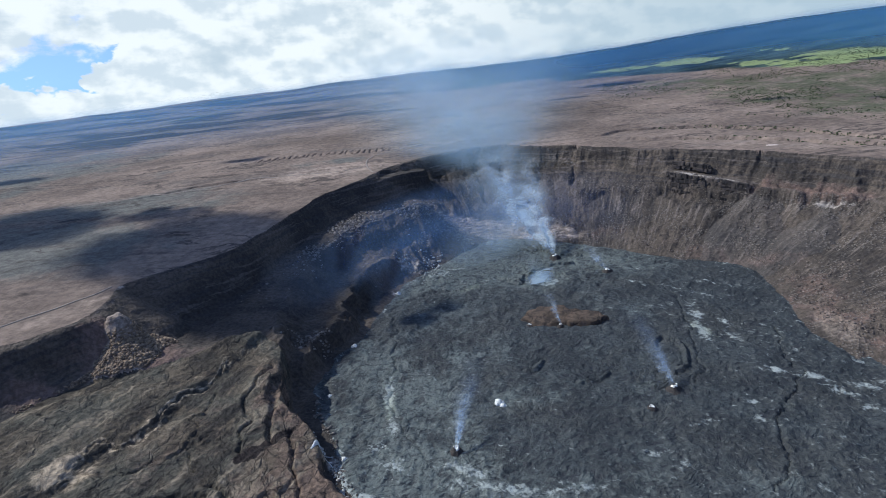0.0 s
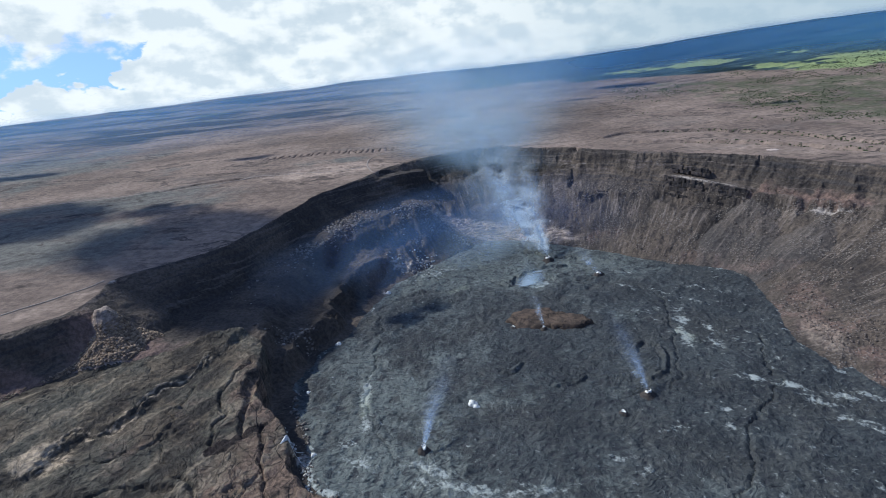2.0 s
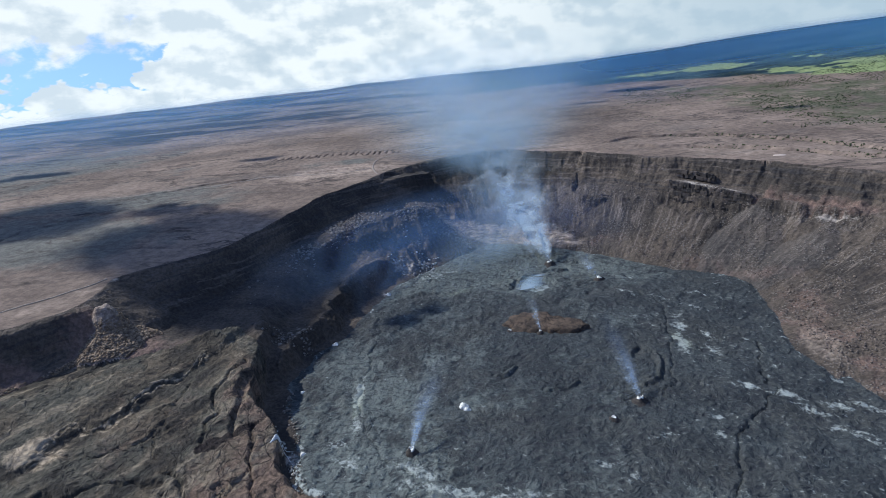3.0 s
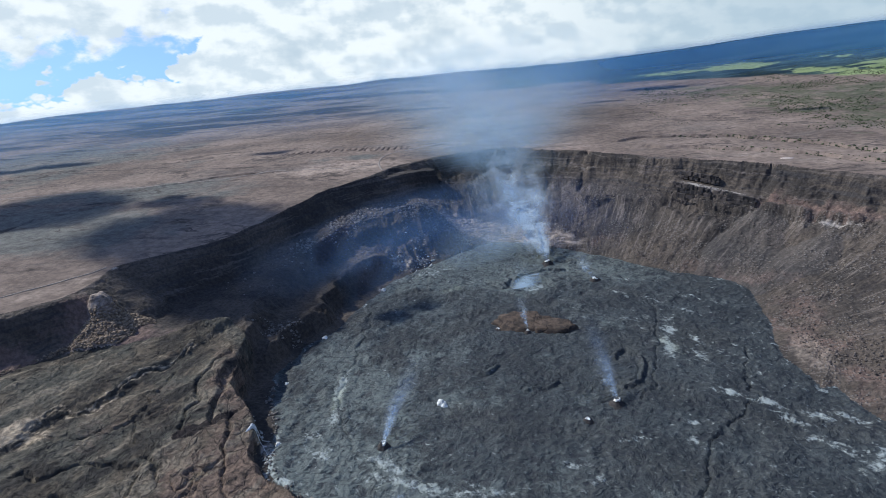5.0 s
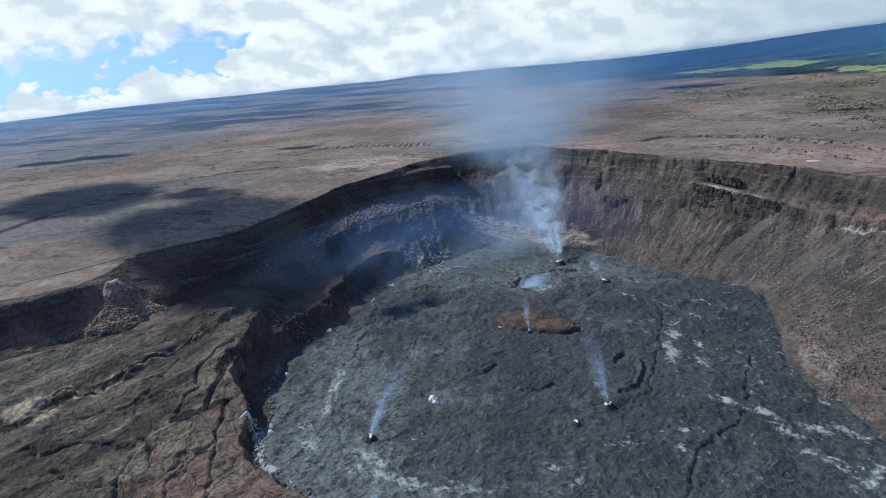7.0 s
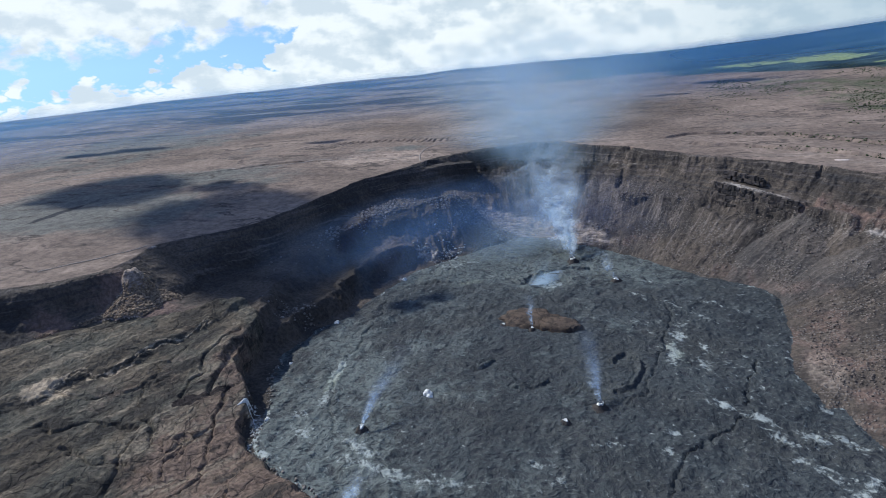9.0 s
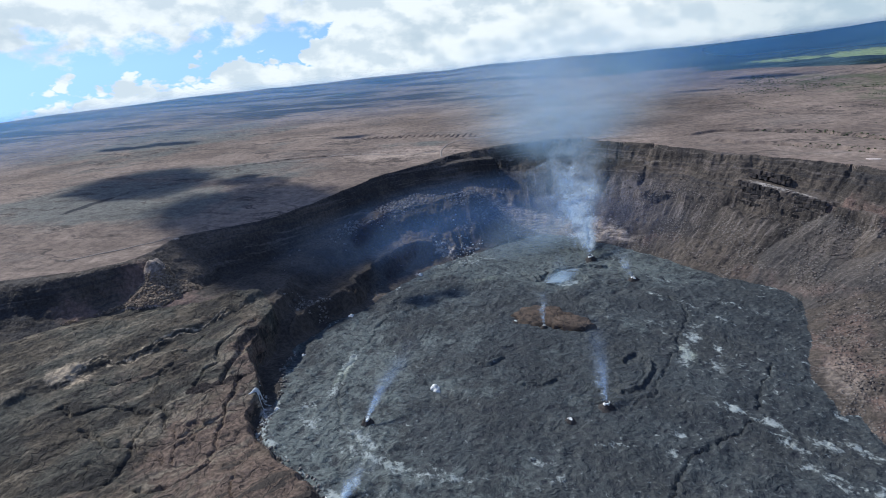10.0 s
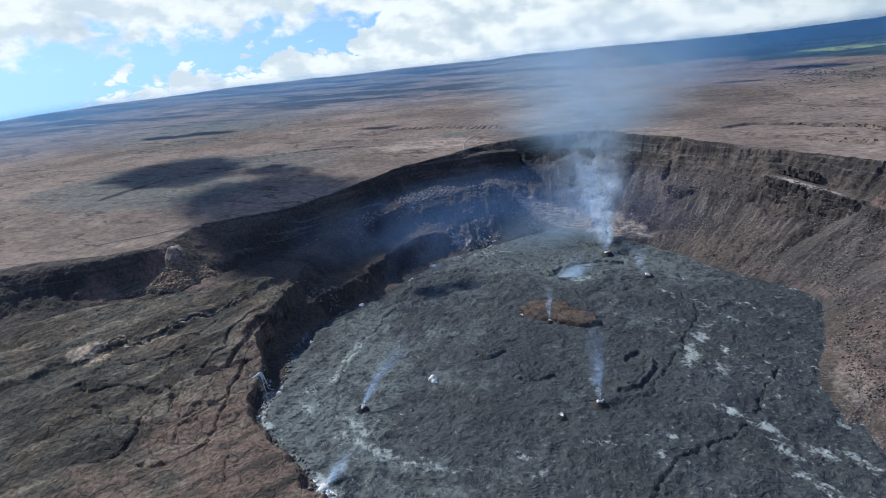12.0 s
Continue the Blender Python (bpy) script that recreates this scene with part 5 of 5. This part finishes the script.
def pale_slab(x, y, r):
    z = float(ground_at(x, y)[0])
    thing = empty("gravel_pad", x, y, z)
    bm = turned([(r * 1.1, -1.5), (r, 0.8), (r * 0.8, 1.1), (r * 0.2, 1.2)], 4.0, 0.25)
    bmesh.ops.scale(bm, verts=bm.verts, vec=(1.6, 1.0, 1.0))
    part("surface", bm, PAD, thing)
    return tagged(thing, "small bright bare gravel pad near the rim", "gravel pad")


pale_slab(716, 1300, 8)


# ---- fumes ----
THICK = fume_look(0.07, 0.85, (0.72, 0.83, 0.93))
COVE = fume_look(0.017, 0.60, (0.68, 0.80, 0.90), 0.40)
MAIN = fume_look(0.030, 0.68, (0.76, 0.84, 0.88), 0.42)
POOL = fume_look(0.012, 0.55, (0.55, 0.68, 0.82), -0.4)
WIDE = fume_look(0.0036, 0.25, (0.58, 0.80, 0.98), 0.16)
BLUE = fume_look(0.024, 0.17, (0.50, 0.66, 0.92), 0.36)
THIN = fume_look(0.0060, 0.26, (0.60, 0.76, 0.86), 0.20)


def fume(path, mat, label, angles=(-35, 8, 50), seed=0, ends=(0.04, 0.5), rows=48, sway=1.0, soft=1.4):
    """A drifting fume as crossing curtains; path rows are x, y, z and half width."""
    line = rounded(path, False, max(2, rows // (len(path) - 1)))
    n, across = len(line), 13
    base = Vector(path[0][:3])
    thing = empty("fume", *base)
    for a in angles:
        verts, faces, veil = [], [], []
        side = Vector((math.cos(radians(a)), math.sin(radians(a)), 0))
        for k, (x, y, z, w) in enumerate(line):
            s = k / (n - 1)
            fade = min(1, s / ends[0] if ends[0] else 1) * min(1, (1 - s) / ends[1]) ** 1.3
            for j in range(across):
                u = 2 * j / (across - 1) - 1
                p = Vector((x, y, z)) + side * (u * w)
                push = noise.noise_vector(p * (0.55 / w) + Vector((seed, a, 0))) * w * 0.42
                push.z *= 0.6
                p = p + push * (sway * min(1, 2.5 * s + 0.1)) - base
                verts.append((p.x, p.y, p.z))
                veil.append(fade * (1 - u * u) ** soft)
        for k in range(n - 1):
            for j in range(across - 1):
                q = k * across + j
                faces.append((q, q + 1, q + across + 1, q + across))
        mesh = mesh_of("veil", verts, faces, mat)
        layer = mesh.attributes.new("veil", "FLOAT", "POINT")
        layer.data.foreach_set("value", veil)
        new("veil", mesh).parent = thing
    return tagged(thing, label, "fume", "fumes over the crater")


for k, (x, y, r, h) in enumerate(CONES):
    w = r * 0.44
    lean = (-3, -4, 3, -8, -6)[k % 5]
    if k < 5:
        fume([(x, y, h * 0.8, w), (x + lean, y + 6, h + 6, w * 2.0), (x + 2 * lean, y + 16, h + 14, w * 3.2), (x + 2.6 * lean, y + 33, h + 24, w * 5), (x + 4 * lean, y + 60, h + 36, w * 8)],
             THICK, "thin white fume rising from a vent", seed=3 * k, ends=(0.02, 0.9))
for x, y, h, lean in ((267, 656, 8, -7), (-19, 562, 7, 9)):
    fume([(x, y, h, 3), (x + lean, y + 26, h + 22, 11), (x + 2.4 * lean, y + 64, h + 44, 22), (x + 4 * lean, y + 116, h + 66, 32)], BLUE, "faint blue smoke drifting from a vent", seed=7 + lean, ends=(0.1, 0.9), soft=2.4)
fume([(12, 428, 1, 5), (16, 438, 7, 9), (22, 456, 16, 14), (30, 480, 26, 20)], THICK, "thin white fume at the foot of the block", seed=51, ends=(0.05, 0.9))
fume([(205, 1182, 8, 8), (200, 1222, 34, 21), (188, 1275, 72, 36), (186, 1345, 112, 46), (176, 1430, 150, 62), (150, 1560, 200, 90)],
     MAIN, "blue-white column of fume drifting over the crater rim", seed=31, ends=(0.02, 0.75))
fume([(190, 1205, 6, 14), (172, 1262, 36, 44), (150, 1330, 78, 74), (130, 1405, 112, 96), (105, 1490, 150, 116), (80, 1600, 196, 140)],
     COVE, "broad blue-white fume drifting up before the cove", angles=(-20, 25), seed=35, ends=(0.08, 0.6))
fume([(150, 1330, 20, 30), (140, 1390, 60, 40), (128, 1460, 110, 46), (118, 1560, 165, 60), (100, 1700, 230, 110)],
     MAIN, "blue-white wisps rising from the cove below the rim", angles=(-25, 30), seed=33, ends=(0.3, 0.8))
fume([(130, 1330, 8, 80), (135, 1400, 60, 110), (128, 1480, 115, 130), (110, 1580, 175, 160), (90, 1720, 240, 200)],
     THIN, "pale fume filling the cove below the rim", angles=(5, 48), seed=37, ends=(0.25, 0.6))
fume([(160, 1050, -2, 26), (160, 1066, 3, 30), (158, 1084, 10, 26), (152, 1110, 20, 24), (146, 1140, 32, 24)], THIN, "bluish fume rising from a sunken hollow", seed=41, ends=(0.1, 0.9))
fume([(138, 1036, 2.4, 9), (150, 1048, 2.6, 24), (157, 1066, 2.8, 33), (166, 1090, 3.2, 27), (186, 1118, 5.0, 8)], POOL, "bluish fume pooled in a sunken hollow", angles=(4,), seed=42, ends=(0.08, 0.12), sway=0.06)
fume([(60, 1150, 0, 100), (80, 1230, 25, 120), (100, 1320, 60, 120), (110, 1420, 110, 120)], THIN, "faint blue fume low over the far lava floor", angles=(0, 30), seed=45, ends=(0.3, 0.6))
fume([(140, 1480, 140, 170), (60, 1680, 200, 300), (0, 1930, 258, 460), (-40, 2280, 326, 620), (-50, 2700, 400, 760), (-40, 3100, 470, 850)],
     WIDE, "wide blue haze of fume drifting off over the plain", angles=(-15, 5, 25), seed=47, ends=(0.15, 0.5), soft=2.2)


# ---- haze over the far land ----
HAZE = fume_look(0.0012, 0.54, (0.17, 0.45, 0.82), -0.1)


def haze(radius, bearings, low, high, west, label):
    """An upright see-through blue sheet in an arc round the crater, added as distance haze."""
    verts, faces, veil = [], [], []
    n, rows = 48, 24
    for k in range(n + 1):
        a = radians(bearings[0] + (bearings[1] - bearings[0]) * k / n)
        x, y = 170 + radius * math.sin(a), radius * math.cos(a)
        base = float(plain_height(np.array([x]), np.array([y]))[0])
        crest = float(plain_height(np.array([170 + 4890 * math.sin(a)]), np.array([4890 * math.cos(a)]))[0])
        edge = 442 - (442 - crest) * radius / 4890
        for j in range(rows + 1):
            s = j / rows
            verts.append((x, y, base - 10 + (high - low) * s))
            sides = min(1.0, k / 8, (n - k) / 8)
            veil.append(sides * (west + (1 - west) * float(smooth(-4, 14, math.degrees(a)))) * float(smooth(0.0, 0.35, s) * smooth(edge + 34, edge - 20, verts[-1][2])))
    for k in range(n):
        for j in range(rows):
            q = k * (rows + 1) + j
            faces.append((q, q + rows + 1, q + rows + 2, q + 1))
    mesh = mesh_of("haze", verts, faces, HAZE)
    layer = mesh.attributes.new("veil", "FLOAT", "POINT")
    layer.data.foreach_set("value", veil)
    return tagged(new("haze", mesh), label, "haze", kind="structure")


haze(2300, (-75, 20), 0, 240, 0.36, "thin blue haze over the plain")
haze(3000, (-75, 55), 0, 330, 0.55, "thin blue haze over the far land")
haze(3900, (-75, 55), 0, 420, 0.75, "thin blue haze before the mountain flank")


# ---- blue sheets added for airlight and thin fume before the crater's far walls ----
AIRLIGHT = fume_look(0.004, 0.095, (0.23, 0.45, 0.92), -0.3)


def hanging_airlight(points, top, label):
    line = rounded(points, False, 8)
    thing = empty("fume", float(line[0][0]), float(line[0][1]), 0.0)
    verts, veil = [], []
    rows, n = 12, len(line)
    for k, (x, y) in enumerate(line):
        foot = float(ground_at(x, y)[0])
        for j in range(rows + 1):
            s = j / rows
            verts.append((x - line[0][0], y - line[0][1], foot + 1 + (top - foot) * s))
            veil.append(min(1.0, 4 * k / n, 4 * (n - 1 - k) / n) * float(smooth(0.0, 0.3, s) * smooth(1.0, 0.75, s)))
    across = rows + 1
    for first, last in ((0, n // 2), (n // 2, n - 1)):
        faces = [(k * across + j, (k + 1) * across + j, (k + 1) * across + j + 1, k * across + j + 1) for k in range(last - first) for j in range(rows)]
        cut = slice(first * across, (last + 1) * across)
        mesh = mesh_of("veil", verts[cut], faces, AIRLIGHT)
        layer = mesh.attributes.new("veil", "FLOAT", "POINT")
        layer.data.foreach_set("value", veil[cut])
        new("veil", mesh).parent = thing
    return tagged(thing, label, "fume", "fumes over the crater")


hanging_airlight([(-300, 800), (-225, 900), (-180, 1010), (-140, 1120), (-60, 1220), (60, 1310), (190, 1330), (320, 1270), (440, 1190)], 175, "blue sheet added for airlight and thin fume before the shaded wall")
hanging_airlight([(-150, 860), (-120, 980), (-80, 1080), (0, 1170), (120, 1230), (260, 1220), (380, 1160)], 140, "blue sheet added for airlight and thin fume over the far lava floor")
